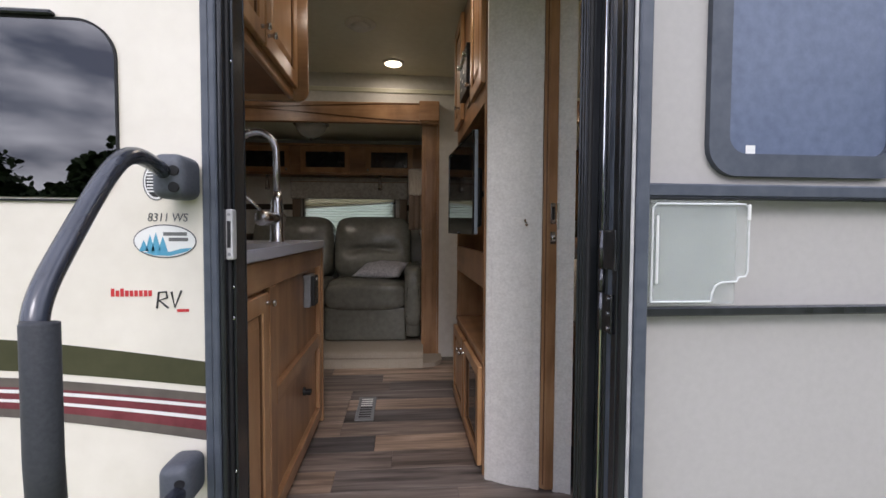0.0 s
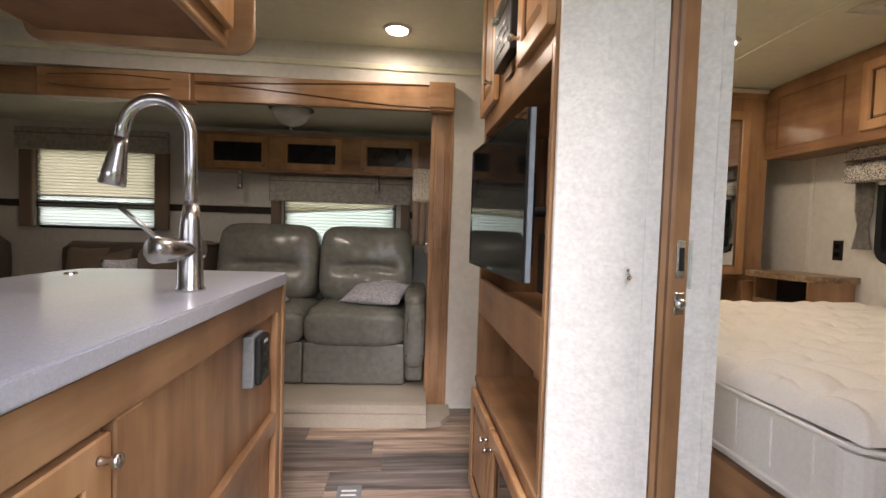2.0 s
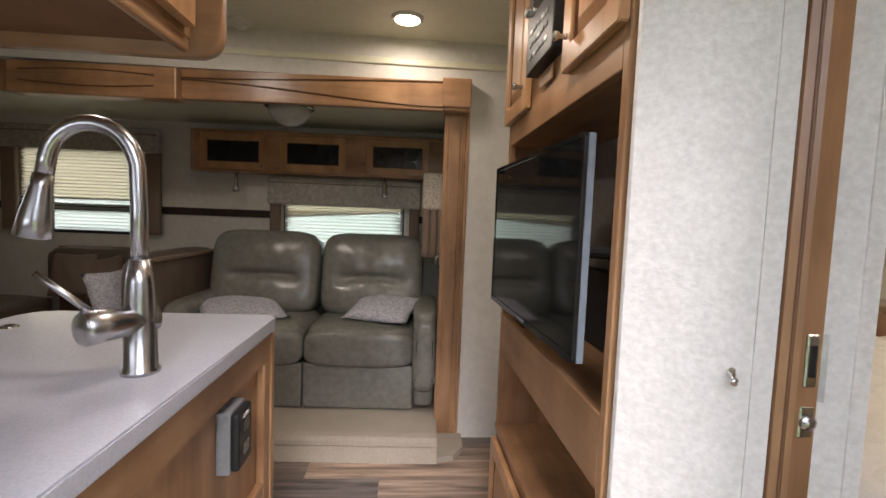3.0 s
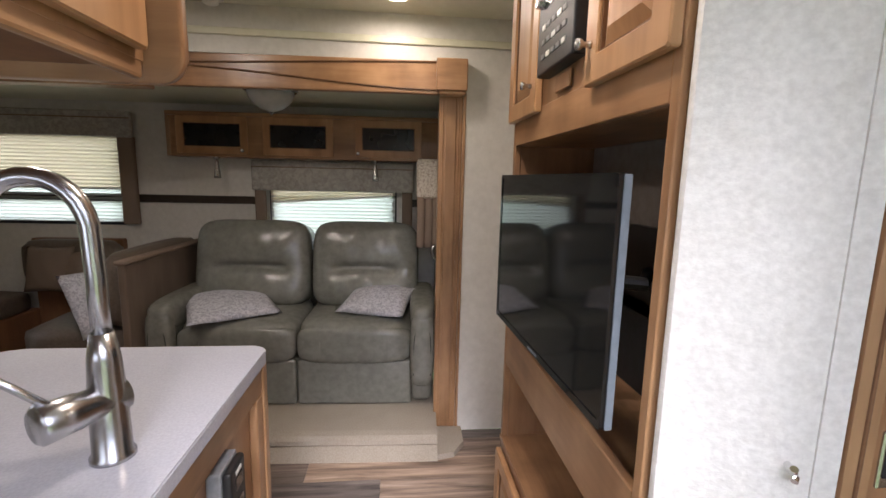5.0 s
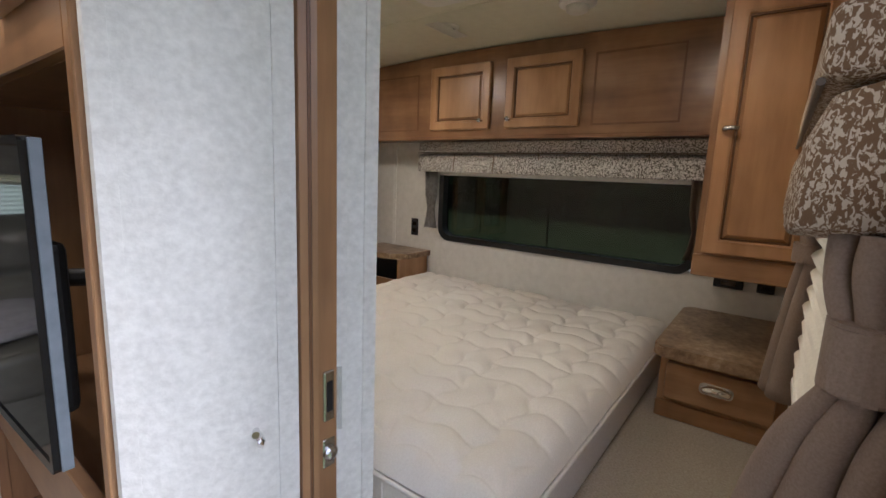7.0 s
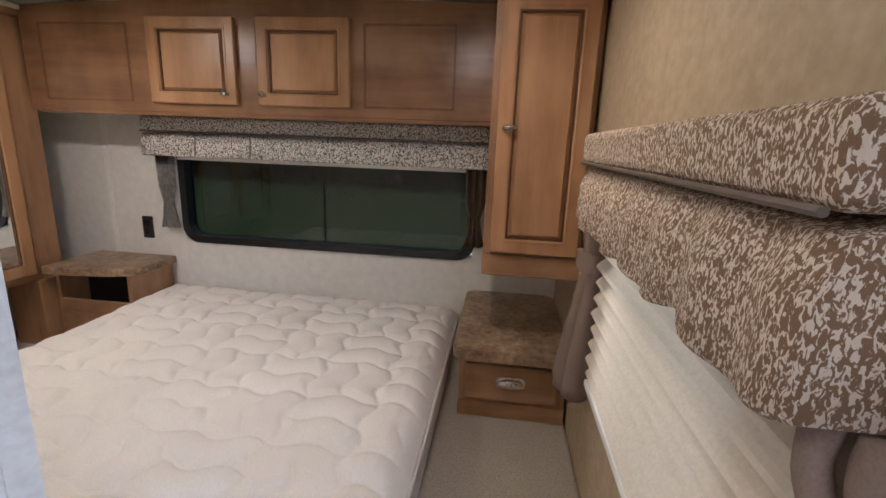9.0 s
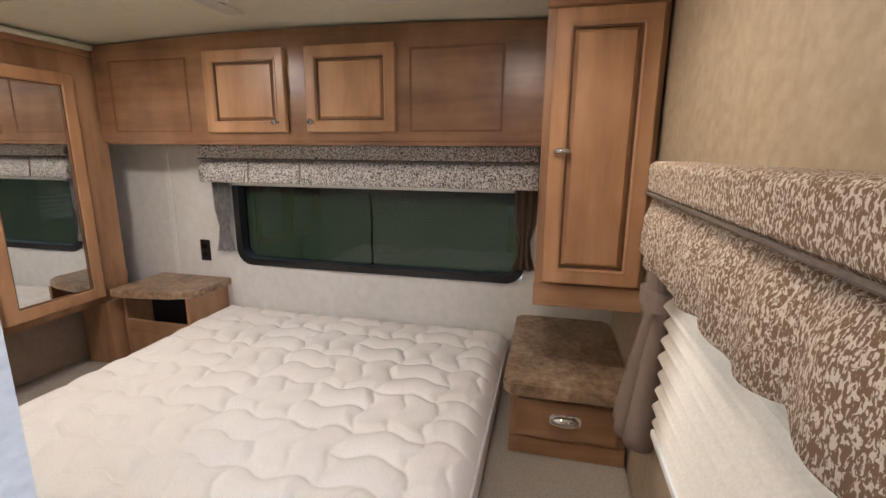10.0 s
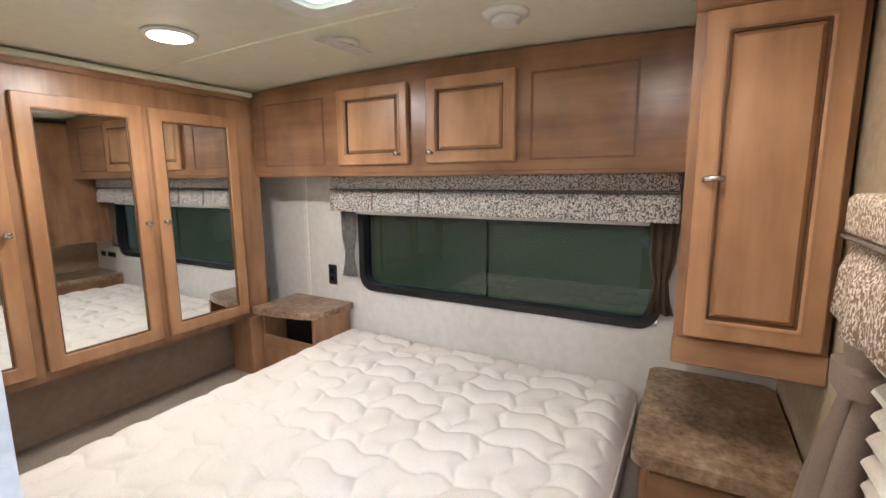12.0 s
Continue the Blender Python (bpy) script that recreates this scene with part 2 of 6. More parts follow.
def make_shade(name, through_part, c1, c2, ct):
    """Pleated blind of thin cloth: part of the daylight comes through."""
    m, n, l, p = base_mat(name, 0.8, 0, 0.2)
    v = coords(n, l, (1, 1, 1))
    a = noise_tex(n, l, v, 180, 2)
    r = ramp_of(n, l, a.outputs["Fac"], [(0.3, c1), (0.7, c2)])
    l.new(r.outputs["Color"], p.inputs["Base Color"])
    tr = n.new("ShaderNodeBsdfTranslucent")
    tr.inputs["Color"].default_value = (*ct, 1)
    mx = n.new("ShaderNodeMixShader")
    mx.inputs["Fac"].default_value = through_part
    out = n["Material Output"]
    l.new(p.outputs["BSDF"], mx.inputs[1])
    l.new(tr.outputs["BSDF"], mx.inputs[2])
    l.new(mx.outputs["Shader"], out.inputs["Surface"])
    return m


shade_mat = make_shade("cream_pleated_shade_cloth", 0.5, (0.60, 0.53, 0.42), (0.70, 0.63, 0.52), (0.50, 0.42, 0.28))
bed_blind_mat = make_shade("cream_bedroom_blind_cloth", 0.24, (0.60, 0.535, 0.425), (0.69, 0.62, 0.51), (0.66, 0.56, 0.42))
day_shade_mat = make_shade("pale_thin_shade_cloth", 0.7, (0.66, 0.68, 0.64), (0.74, 0.76, 0.72), (0.52, 0.52, 0.44))


def make_glass(name, tint, rough=0.02, ior=1.5, fixed=None):
    m = bpy.data.materials.new(name)
    m.use_nodes = True
    n, l = m.node_tree.nodes, m.node_tree.links
    n.clear()
    t, g, f, mx, o = (n.new(k) for k in ("ShaderNodeBsdfTransparent", "ShaderNodeBsdfGlossy", "ShaderNodeFresnel", "ShaderNodeMixShader", "ShaderNodeOutputMaterial"))
    t.inputs["Color"].default_value = (*tint, 1)
    g.inputs["Roughness"].default_value = rough
    f.inputs["IOR"].default_value = ior
    if fixed is None:
        l.new(f.outputs["Fac"], mx.inputs["Fac"])
    else:
        mx.inputs["Fac"].default_value = fixed
    l.new(t.outputs["BSDF"], mx.inputs[1])
    l.new(g.outputs["BSDF"], mx.inputs[2])
    l.new(mx.outputs["Shader"], o.inputs["Surface"])
    return m


dark_glass = make_glass("dark_tinted_window_glass", (0.02, 0.023, 0.025), 0.01, 2.1)
green_glass = make_glass("dark_green_tinted_glass", (0.165, 0.178, 0.166), 0.01, 1.5, 0.05)
pale_glass = make_glass("clear_window_glass", (0.85, 0.9, 0.88), 0.01, 1.5, 0.06)


def make_milky(name, colour, cloud):
    """Clear plastic gone slightly milky: mostly see-through, with a pale haze and a soft gloss."""
    m, n, l, p = base_mat(name, 0.25, 0, 0.5)
    p.inputs["Base Color"].default_value = (*colour, 1)
    t, mx = n.new("ShaderNodeBsdfTransparent"), n.new("ShaderNodeMixShader")
    t.inputs["Color"].default_value = (0.97, 0.98, 0.97, 1)
    mx.inputs["Fac"].default_value = cloud
    l.new(t.outputs["BSDF"], mx.inputs[1])
    l.new(p.outputs["BSDF"], mx.inputs[2])
    l.new(mx.outputs["Shader"], n["Material Output"].inputs["Surface"])
    return m


milky_plastic = make_milky("milky_acrylic", (0.62, 0.65, 0.64), 0.17)


def make_mirror():
    m, n, l, p = base_mat("mirror_silver", 0.015, 1.0)
    p.inputs["Base Color"].default_value = (0.82, 0.84, 0.83, 1)
    return m


mirror_mat = make_mirror()


def make_glow(name, colour, strength):
    m, n, l, p = base_mat(name, 0.4)
    p.inputs["Base Color"].default_value = (0.8, 0.8, 0.75, 1)
    p.inputs["Emission Color"].default_value = (*colour, 1)
    p.inputs["Emission Strength"].default_value = strength
    return m


lamp_glow = make_glow("lit_lamp_lens", (1.0, 0.80, 0.50), 8.0)
white_rim = speckled("frosted_white_moulding", (0.62, 0.64, 0.63), (0.72, 0.73, 0.72), 60, 0.3, 0)
frosted = speckled("frosted_lamp_glass", (0.40, 0.405, 0.375), (0.50, 0.50, 0.465), 20, 0.22, 0.02)


def make_plank():
    """Vinyl planks in weathered browns and greys; every plank has its own tone."""
    m, n, l, p = base_mat("weathered_oak_vinyl_plank", 0.42, 0, 0.4)
    v = coords(n, l, (2.0, 26, 26))
    oi = n.new("ShaderNodeObjectInfo")
    off = n.new("ShaderNodeVectorMath")
    off.operation = "ADD"
    sc = n.new("ShaderNodeVectorMath")
    sc.operation = "SCALE"
    sc.inputs["Scale"].default_value = 37.0
    cmb = n.new("ShaderNodeCombineXYZ")
    for k in "XYZ":
        l.new(oi.outputs["Random"], cmb.inputs[k])
    l.new(cmb.outputs[0], sc.inputs[0])
    l.new(v.outputs["Vector"], off.inputs[0])
    l.new(sc.outputs["Vector"], off.inputs[1])
    g = noise_tex(n, l, off, 1.0, 7, 0.62)
    g.inputs["Distortion"].default_value = 0.5
    r = ramp_of(n, l, g.outputs["Fac"], [(0.28, (0.045, 0.038, 0.034)), (0.42, (0.150, 0.125, 0.108)), (0.56, (0.265, 0.224, 0.194)), (0.70, (0.41, 0.36, 0.32))])
    tone = ramp_of(n, l, oi.outputs["Random"], [(0.0, (0.36, 0.39, 0.44)), (0.3, (1.10, 0.98, 0.88)), (0.5, (0.56, 0.59, 0.65)), (0.8, (1.4, 1.18, 0.98)), (1.0, (0.85, 0.87, 0.92))])
    mul = n.new("ShaderNodeMixRGB")
    mul.blend_type = "MULTIPLY"
    mul.inputs["Fac"].default_value = 1.0
    l.new(r.outputs["Color"], mul.inputs[1])
    l.new(tone.outputs["Color"], mul.inputs[2])
    l.new(mul.outputs["Color"], p.inputs["Base Color"])
    bump(n, l, p, g.outputs["Fac"], 0.15, 0.002)
    return m


plank_mat = make_plank()
decal_grey = speckled("grey_decal_vinyl", (0.12, 0.12, 0.12), (0.16, 0.16, 0.155), 30, 0.35, 0)
decal_olive = speckled("olive_decal_vinyl", (0.050, 0.050, 0.026), (0.065, 0.064, 0.034), 30, 0.3, 0)
decal_white = speckled("white_decal_vinyl", (0.72, 0.72, 0.69), (0.78, 0.78, 0.75), 30, 0.3, 0)
decal_maroon = speckled("maroon_decal_vinyl", (0.13, 0.028, 0.036), (0.20, 0.05, 0.06), 30, 0.28, 0)
decal_taupe = speckled("taupe_decal_vinyl", (0.10, 0.085, 0.075), (0.135, 0.115, 0.10), 30, 0.3, 0)
decal_red = speckled("red_decal_vinyl", (0.50, 0.035, 0.04), (0.58, 0.05, 0.05), 30, 0.4, 0)
decal_black = speckled("black_decal_vinyl", (0.02, 0.02, 0.02), (0.035, 0.035, 0.035), 30, 0.4, 0)
decal_blue = speckled("blue_decal_vinyl", (0.08, 0.30, 0.44), (0.14, 0.40, 0.54), 30, 0.4, 0)
grass_mat = speckled("mown_grass", (0.085, 0.11, 0.045), (0.17, 0.195, 0.085), 6, 0.9, 0.5, 0.02, 0.2)
leaf_mat = speckled("dark_foliage", (0.022, 0.042, 0.014), (0.075, 0.11, 0.036), 1.5, 0.7, 0.2, 0.02, 0.3)
bark_mat = speckled("grey_brown_bark", (0.06, 0.045, 0.033), (0.12, 0.095, 0.07), 12, 0.9, 0.6, 0.02, 0.2)


# ---- mesh helpers ----
SLIDE_TURN = Matrix.Translation((0.58, 2.44, 0)) @ Matrix.Rotation(radians(-2.2), 4, "Z") @ Matrix.Translation((-0.58, -2.44, 0))
PLACE = [None]  # the slide-out stands a little askew to the body: its parts are turned by this


def obj_from(bm, name, material, smooth=False):
    me = bpy.data.meshes.new(name)
    bmesh.ops.recalc_face_normals(bm, faces=bm.faces[:])
    if PLACE[0] is not None:
        bm.transform(PLACE[0])
    bm.to_mesh(me)
    bm.free()
    me.materials.append(material)
    if smooth:
        for f in me.polygons:
            f.use_smooth = True
    return new(name, me)


def structure(name, bm, material, label, category, smooth=False):
    return tagged(obj_from(bm, name, material, smooth), label, category, kind="structure")


def thing(name, base, label, category, group="", kind=""):
    """An Empty at the base of a thing; its parts are built in world places."""
    e = new(name)
    e.location = base
    e.empty_display_size = 0.05
    return tagged(e, label, category, group, kind)


def world_base(ob):
    v = Vector((0, 0, 0))
    while ob:
        v, ob = v + ob.location, ob.parent
    return v


def part(name, bm, material, parent, label="", smooth=False):
    """A mesh, built in world places, as a part of a thing or of a part."""
    o = obj_from(bm, name, material, smooth)
    o.parent = parent
    top = parent
    while top.parent:
        top = top.parent
    if parent is top and top.type == "EMPTY":
        o.matrix_parent_inverse = Matrix.Translation(-Vector(top.location))
    return tagged(o, label)


def box(bm, x0, y0, z0, x1, y1, z1, bevel=0.0, seg=1, m=None):
    r = bmesh.ops.create_cube(bm, size=1.0)
    vs = r["verts"]
    for v in vs:
        v.co = Vector(((x0 + x1) / 2 + v.co.x * (x1 - x0), (y0 + y1) / 2 + v.co.y * (y1 - y0), (z0 + z1) / 2 + v.co.z * (z1 - z0)))
    if m is not None:
        for v in vs:
            v.co = m @ v.co
    if bevel:
        es = list({e for v in vs for e in v.link_edges})
        bmesh.ops.bevel(bm, geom=es, offset=bevel, segments=seg, affect="EDGES", profile=0.5, clamp_overlap=True)
    return bm


def B(*a, **k):
    return box(bmesh.new(), *a, **k)


def ring_frame(t):
    t = t.normalized()
    a = Vector((0, 0, 1)) if abs(t.z) < 0.9 else Vector((1, 0, 0))
    u = t.cross(a).normalized()
    return u, t.cross(u).normalized()


def sweep(bm, pts, radius, seg=12, cap=True):
    """A round tube along points; radius a number or one per point."""
    pts = [Vector(p) for p in pts]
    rs = radius if isinstance(radius, (list, tuple)) else [radius] * len(pts)
    u = None
    rings = []
    for i, p in enumerate(pts):
        t = (pts[min(i + 1, len(pts) - 1)] - pts[max(i - 1, 0)]).normalized()
        if u is None:
            u, w = ring_frame(t)
        else:
            u = (u - t * u.dot(t)).normalized()
            w = t.cross(u)
        rings.append([bm.verts.new(p + rs[i] * (math.cos(a) * u + math.sin(a) * w)) for a in [2 * math.pi * k / seg for k in range(seg)]])
    for a, b in zip(rings, rings[1:]):
        for k in range(seg):
            bm.faces.new((a[k], a[(k + 1) % seg], b[(k + 1) % seg], b[k]))
    if cap:
        bm.faces.new(rings[0][::-1])
        bm.faces.new(rings[-1])
    return bm


def curve_pts(pts, n=8):
    """A smooth line through points (Catmull-Rom)."""
    p = [Vector(q) for q in pts]
    p = [2 * p[0] - p[1]] + p + [2 * p[-1] - p[-2]]
    out = []
    for i in range(1, len(p) - 2):
        for k in range(n):
            t = k / n
            a, b, c, d = p[i - 1], p[i], p[i + 1], p[i + 2]
            out.append(0.5 * (2 * b + (c - a) * t + (2 * a - 5 * b + 4 * c - d) * t * t + (3 * b - a - 3 * c + d) * t ** 3))
    return out + [p[-2]]


def lathe(bm, centre, axis, profile, seg=20):
    """Turned shape: profile rows of (distance along axis, radius)."""
    c, ax = Vector(centre), Vector(axis).normalized()
    return sweep_rings(bm, [(c + ax * d, max(r, 1e-4)) for d, r in profile], ax, seg)


def sweep_rings(bm, rows, ax, seg):
    u, w = ring_frame(ax)
    rings = [[bm.verts.new(p + r * (math.cos(2 * math.pi * k / seg) * u + math.sin(2 * math.pi * k / seg) * w)) for k in range(seg)] for p, r in rows]
    for a, b in zip(rings, rings[1:]):
        for k in range(seg):
            bm.faces.new((a[k], a[(k + 1) % seg], b[(k + 1) % seg], b[k]))
    bm.faces.new(rings[0][::-1])
    bm.faces.new(rings[-1])
    return bm


def prism(bm, outline, d0, d1, m):
    """A flat outline (u, v) pushed from depth d0 to d1 along w, placed by m."""
    a = [bm.verts.new(m @ Vector((u, v, d0))) for u, v in outline]
    b = [bm.verts.new(m @ Vector((u, v, d1))) for u, v in outline]
    bm.faces.new(a[::-1])
    bm.faces.new(b)
    for i in range(len(a)):
        j = (i + 1) % len(a)
        bm.faces.new((a[i], a[j], b[j], b[i]))
    return bm


def rounded(u0, v0, u1, v1, r, n=6):
    out = []
    for cu, cv, a0 in ((u1 - r, v1 - r, 0), (u0 + r, v1 - r, 90), (u0 + r, v0 + r, 180), (u1 - r, v0 + r, 270)):
        for k in range(n + 1):
            a = radians(a0 + 90 * k / n)
            out.append((cu + r * math.cos(a), cv + r * math.sin(a)))
    return out


def loop_ring(bm, outer, inner, d0, d1, m):
    """A frame between two outlines with the same number of points, from depth d0 to d1."""
    n = len(outer)
    rings = [[bm.verts.new(m @ Vector((u, v, d))) for u, v in o] for o, d in ((outer, d0), (outer, d1), (inner, d1), (inner, d0))]
    for a, b in zip(rings, rings[1:] + rings[:1]):
        for k in range(n):
            bm.faces.new((a[k], a[(k + 1) % n], b[(k + 1) % n], b[k]))
    return bm


def face_matrix(origin, facing):
    """Local u to the right, v up, w out of a face that looks along facing: '-x', '+x', '-y' or '+y'."""
    w = {"-x": (-1, 0, 0), "+x": (1, 0, 0), "-y": (0, -1, 0), "+y": (0, 1, 0)}[facing]
    w = Vector(w)
    v = Vector((0, 0, 1))
    u = v.cross(w)
    m = Matrix((u, v, w)).transposed().to_4x4()
    m.translation = origin
    return m


def cushion(bm, c, size, puff=0.5, n=10, m=None):
    """A soft rounded block (superellipsoid) of full size (sx, sy, sz)."""
    sx, sy, sz = (s / 2 for s in size)
    vs = []
    p = 2 / puff
    for i in range(n + 1):
        th = -math.pi / 2 + math.pi * i / n
        row = []
        for k in range(2 * n):
            ph = 2 * math.pi * k / (2 * n)
            d = (math.cos(th) * math.cos(ph), math.cos(th) * math.sin(ph), math.sin(th))
            r = sum(abs(q) ** p for q in d) ** (-1 / p)
            row.append(Vector((sx * r * d[0], sy * r * d[1], sz * r * d[2])))
        vs.append(row)
    rings = []
    for i, row in enumerate(vs):
        if i in (0, n):
            q = Vector(row[0])
            q = (m @ q if m else q) + Vector(c)
            rings.append([bm.verts.new(q)])
        else:
            rings.append([bm.verts.new((m @ q if m else q) + Vector(c)) for q in row])
    for a, b in zip(rings, rings[1:]):
        for k in range(2 * n):
            j = (k + 1) % (2 * n)
            if len(a) == 1:
                bm.faces.new((a[0], b[j], b[k]))
            elif len(b) == 1:
                bm.faces.new((a[k], a[j], b[0]))
            else:
                bm.faces.new((a[k], a[j], b[j], b[k]))
    return bm


def knob_at(m, u, v, parent, r=0.011, long=0.024):
    o, ax = m @ Vector((u, v, 0)), m.to_3x3() @ Vector((0, 0, 1))
    return part("knob", lathe(bmesh.new(), o, ax, [(0, 0.007), (0.004, 0.006), (long * 0.6, 0.005), (long * 0.75, r * 0.8), (long, r), (long + 0.004, r * 0.85), (long + 0.005, 0.001)], 14), steel, parent, "brushed nickel knob", True)


def panel_door(m, u0, v0, u1, v1, parent, wood_v, wood_h, rail=0.05, thick=0.018, centre=None, knob=None, name="door", label="", slope=0.028):
    """A raised-panel or glazed cabinet door: mitred frame, glaze line, panel and knob."""
    quad = lambda i: [(u0 + i, v0 + i), (u1 - i, v0 + i), (u1 - i, v1 - i), (u0 + i, v1 - i)]
    bm = loop_ring(bmesh.new(), quad(0), quad(rail), 0, thick, m)
    bmesh.ops.bevel(bm, geom=bm.edges[:], offset=0.003, segments=1, affect="EDGES")
    d = part(name, bm, wood_door, parent, label)
    a, b, c, e = u0 + rail, v0 + rail, u1 - rail, v1 - rail
    g = 0.005
    part("glaze_line", loop_ring(bmesh.new(), [(a, b), (c, b), (c, e), (a, e)], [(a + g, b + g), (c - g, b + g), (c - g, e - g), (a + g, e - g)], 0.004, thick - 0.006, m), glaze, d)
    if centre is None:
        bm = bmesh.new()
        o = [(a + g, b + g), (c - g, b + g), (c - g, e - g), (a + g, e - g)]
        s = min(slope, (c - a) / 5)
        i = [(a + g + s, b + g + s), (c - g - s, b + g + s), (c - g - s, e - g - s), (a + g + s, e - g - s)]
        vo = [bm.verts.new(m @ Vector((*q, 0.006))) for q in o]
        vi = [bm.verts.new(m @ Vector((*q, thick - 0.003))) for q in i]
        vb = [bm.verts.new(m @ Vector((*q, 0.001))) for q in o]
        bm.faces.new(vi)
        for k in range(4):
            j = (k + 1) % 4
            bm.faces.new((vo[k], vo[j], vi[j], vi[k]))
            bm.faces.new((vb[k], vb[j], vo[j], vo[k]))
        part("panel", bm, wood_door, d)
        if slope < 0.02:
            q = lambda i: [(a + g + i, b + g + i), (c - g - i, b + g + i), (c - g - i, e - g - i), (a + g + i, e - g - i)]
            part("bead", loop_ring(bmesh.new(), q(-g - 0.010), q(-g - 0.004), thick - 0.001, thick + 0.0025, m), wood_door, d)
    else:
        part("pane", box(bmesh.new(), a + g, b + g, 0.003, c - g, e - g, 0.008, 0, 1, m), centre, d)
    if knob:
        mm = m @ Matrix.Translation((0, 0, thick))
        knob_at(mm, knob[0], knob[1], d)
    return d


def screw(m, u, v, parent, r=0.004):
    o, ax = m @ Vector((u, v, 0)), m.to_3x3() @ Vector((0, 0, 1))
    return part("screw", lathe(bmesh.new(), o, ax, [(-0.001, r), (0.0015, r), (0.0025, r * 0.6)], 10), chrome, parent)


# ---- the large structure ----
XW, XE = -3.2, 2.62            # ends of the trailer that are built
YI, YO = 0.05, 2.42            # inner face of the door wall, living-side face of the far wall
CEIL, BCEIL = 2.10, 1.92
DX0, DX1, DTOP, DBOT = 0.0, 0.775, 1.93, -0.02

ground = structure("ground", B(-400, -400, GROUND - 0.5, 400, 400, GROUND), grass_mat, "short green grass field around the trailer", "ground")

# outer side wall with openings for the door, the kitchen window and the bedroom window
bm = bmesh.new()
KX0, KX1, KZ0, KZ1 = -0.79, -0.255, 1.07, 1.31
BX0, BX1, BZ0, BZ1 = 1.12, 1.62, 0.92, 1.40
TOP, BOT = 2.22, -0.25
for a in ((XW, 0, BOT, KX0, 0.045, TOP), (KX0, 0, BOT, KX1, 0.045, KZ0), (KX0, 0, KZ1, KX1, 0.045, TOP), (KX1, 0, BOT, DX0 - 0.03, 0.045, TOP),
          (DX0 - 0.03, 0, DTOP + 0.03, DX1 + 0.03, 0.045, TOP), (DX0 - 0.03, 0, BOT, DX1 + 0.03, 0.045, DBOT - 0.03), (DX1 + 0.03, 0, BOT, BX0, 0.045, TOP),
          (BX0, 0, BOT, BX1, 0.045, BZ0), (BX0, 0, BZ1, BX1, 0.045, TOP), (BX1, 0, BOT, XE + 0.06, 0.045, TOP)):
    box(bm, *a)
wall_side = structure("wall_side", bm, cream_skin, "cream smooth trailer side wall with striped decals", "wall")
# inner lining of the same wall
for a in ((XW, 0.045, -0.1, KX0, YI, CEIL), (KX0, 0.045, -0.1, KX1, YI, KZ0), (KX0, 0.045, KZ1, KX1, YI, CEIL), (KX1, 0.045, -0.1, DX0 - 0.03, YI, CEIL),
          (DX0 - 0.03, 0.045, DTOP + 0.03, DX1 + 0.03, YI, CEIL), (DX1 + 0.03, 0.045, -0.1, BX0, YI, CEIL),
          (BX0, 0.045, -0.1, BX1, YI, BZ0), (BX0, 0.045, BZ1, BX1, YI, CEIL), (BX1, 0.045, -0.1, XE, YI, CEIL)):
    structure("wall_side_lining", B(*a), bed_wallpaper, "beige textured wallpaper on the inside of the side wall", "wall")

# far wall of the main body, past the slide-out opening
bm = bmesh.new()
box(bm, 0.630, YO, 0, 2.65, YO + 0.06, CEIL)
box(bm, XW, YO, 1.89, 0.630, YO + 0.06, CEIL)
structure("wall_far", bm, plain_wall, "off-white vinyl wall above and beside the slide-out", "wall")
structure("wall_end", B(XW - 0.05, 0, -0.2, XW, YO, CEIL), plain_wall, "off-white vinyl end wall", "wall")
structure("trim", B(XW, YO - 0.012, 1.965, 1.0, YO - 0.001, 1.998, 0.004), ceiling_mat, "cream cove strip under the ceiling", "trim")

floor_slab = structure("floor", B(XW, YI, -0.10, 1.13, YO, -0.006), tin, "weathered brown and grey vinyl plank floor", "floor")
structure("ceiling", B(XW, 0.0, CEIL, 0.99, YO, CEIL + 0.06), ceiling_mat, "cream vinyl ceiling of the living space", "ceiling")
# bedroom ceiling, slightly arched from side to side
bm = bmesh.new()
rows = []
for k in range(17):
    y = 0.0 + k / 16 * 2.48
    z = BCEIL - 0.035 * ((y - 1.2) / 1.2) ** 2
    rows.append([bm.verts.new((x, y, zz)) for x, zz in ((0.99, z), (2.64, z), (2.64, 2.16), (0.99, 2.16))])
for a, b in zip(rows, rows[1:]):
    for k in range(4):
        bm.faces.new((a[k], a[(k + 1) % 4], b[(k + 1) % 4], b[k]))
bm.faces.new(rows[0][::-1])
bm.faces.new(rows[-1])
structure("ceiling_bedroom", bm, ceiling_mat, "cream vinyl bedroom ceiling, slightly arched", "ceiling")
structure("trim_ceiling_seam", sweep(bmesh.new(), [(1.90, 0.95 + 0.073 * k, BCEIL + 0.0015 - 0.035 * ((0.95 + 0.073 * k - 1.2) / 1.2) ** 2) for k in range(17)], 0.006, 8), ceiling_mat, "cream seam strip across the bedroom ceiling", "trim")
structure("roof", B(XW - 0.1, -0.02, 2.225, XE + 0.1, 2.52, 2.28, 0.02), decal_white, "white roof of the trailer", "roof")

# partition between living space and bedroom: rounded end panel, pocket door edge, inner jamb
def upright(name, outline, z0, z1, material, label, cat="wall"):
    return structure(name, prism(bmesh.new(), outline, z0, z1, Matrix.Identity(4)), material, label, cat)


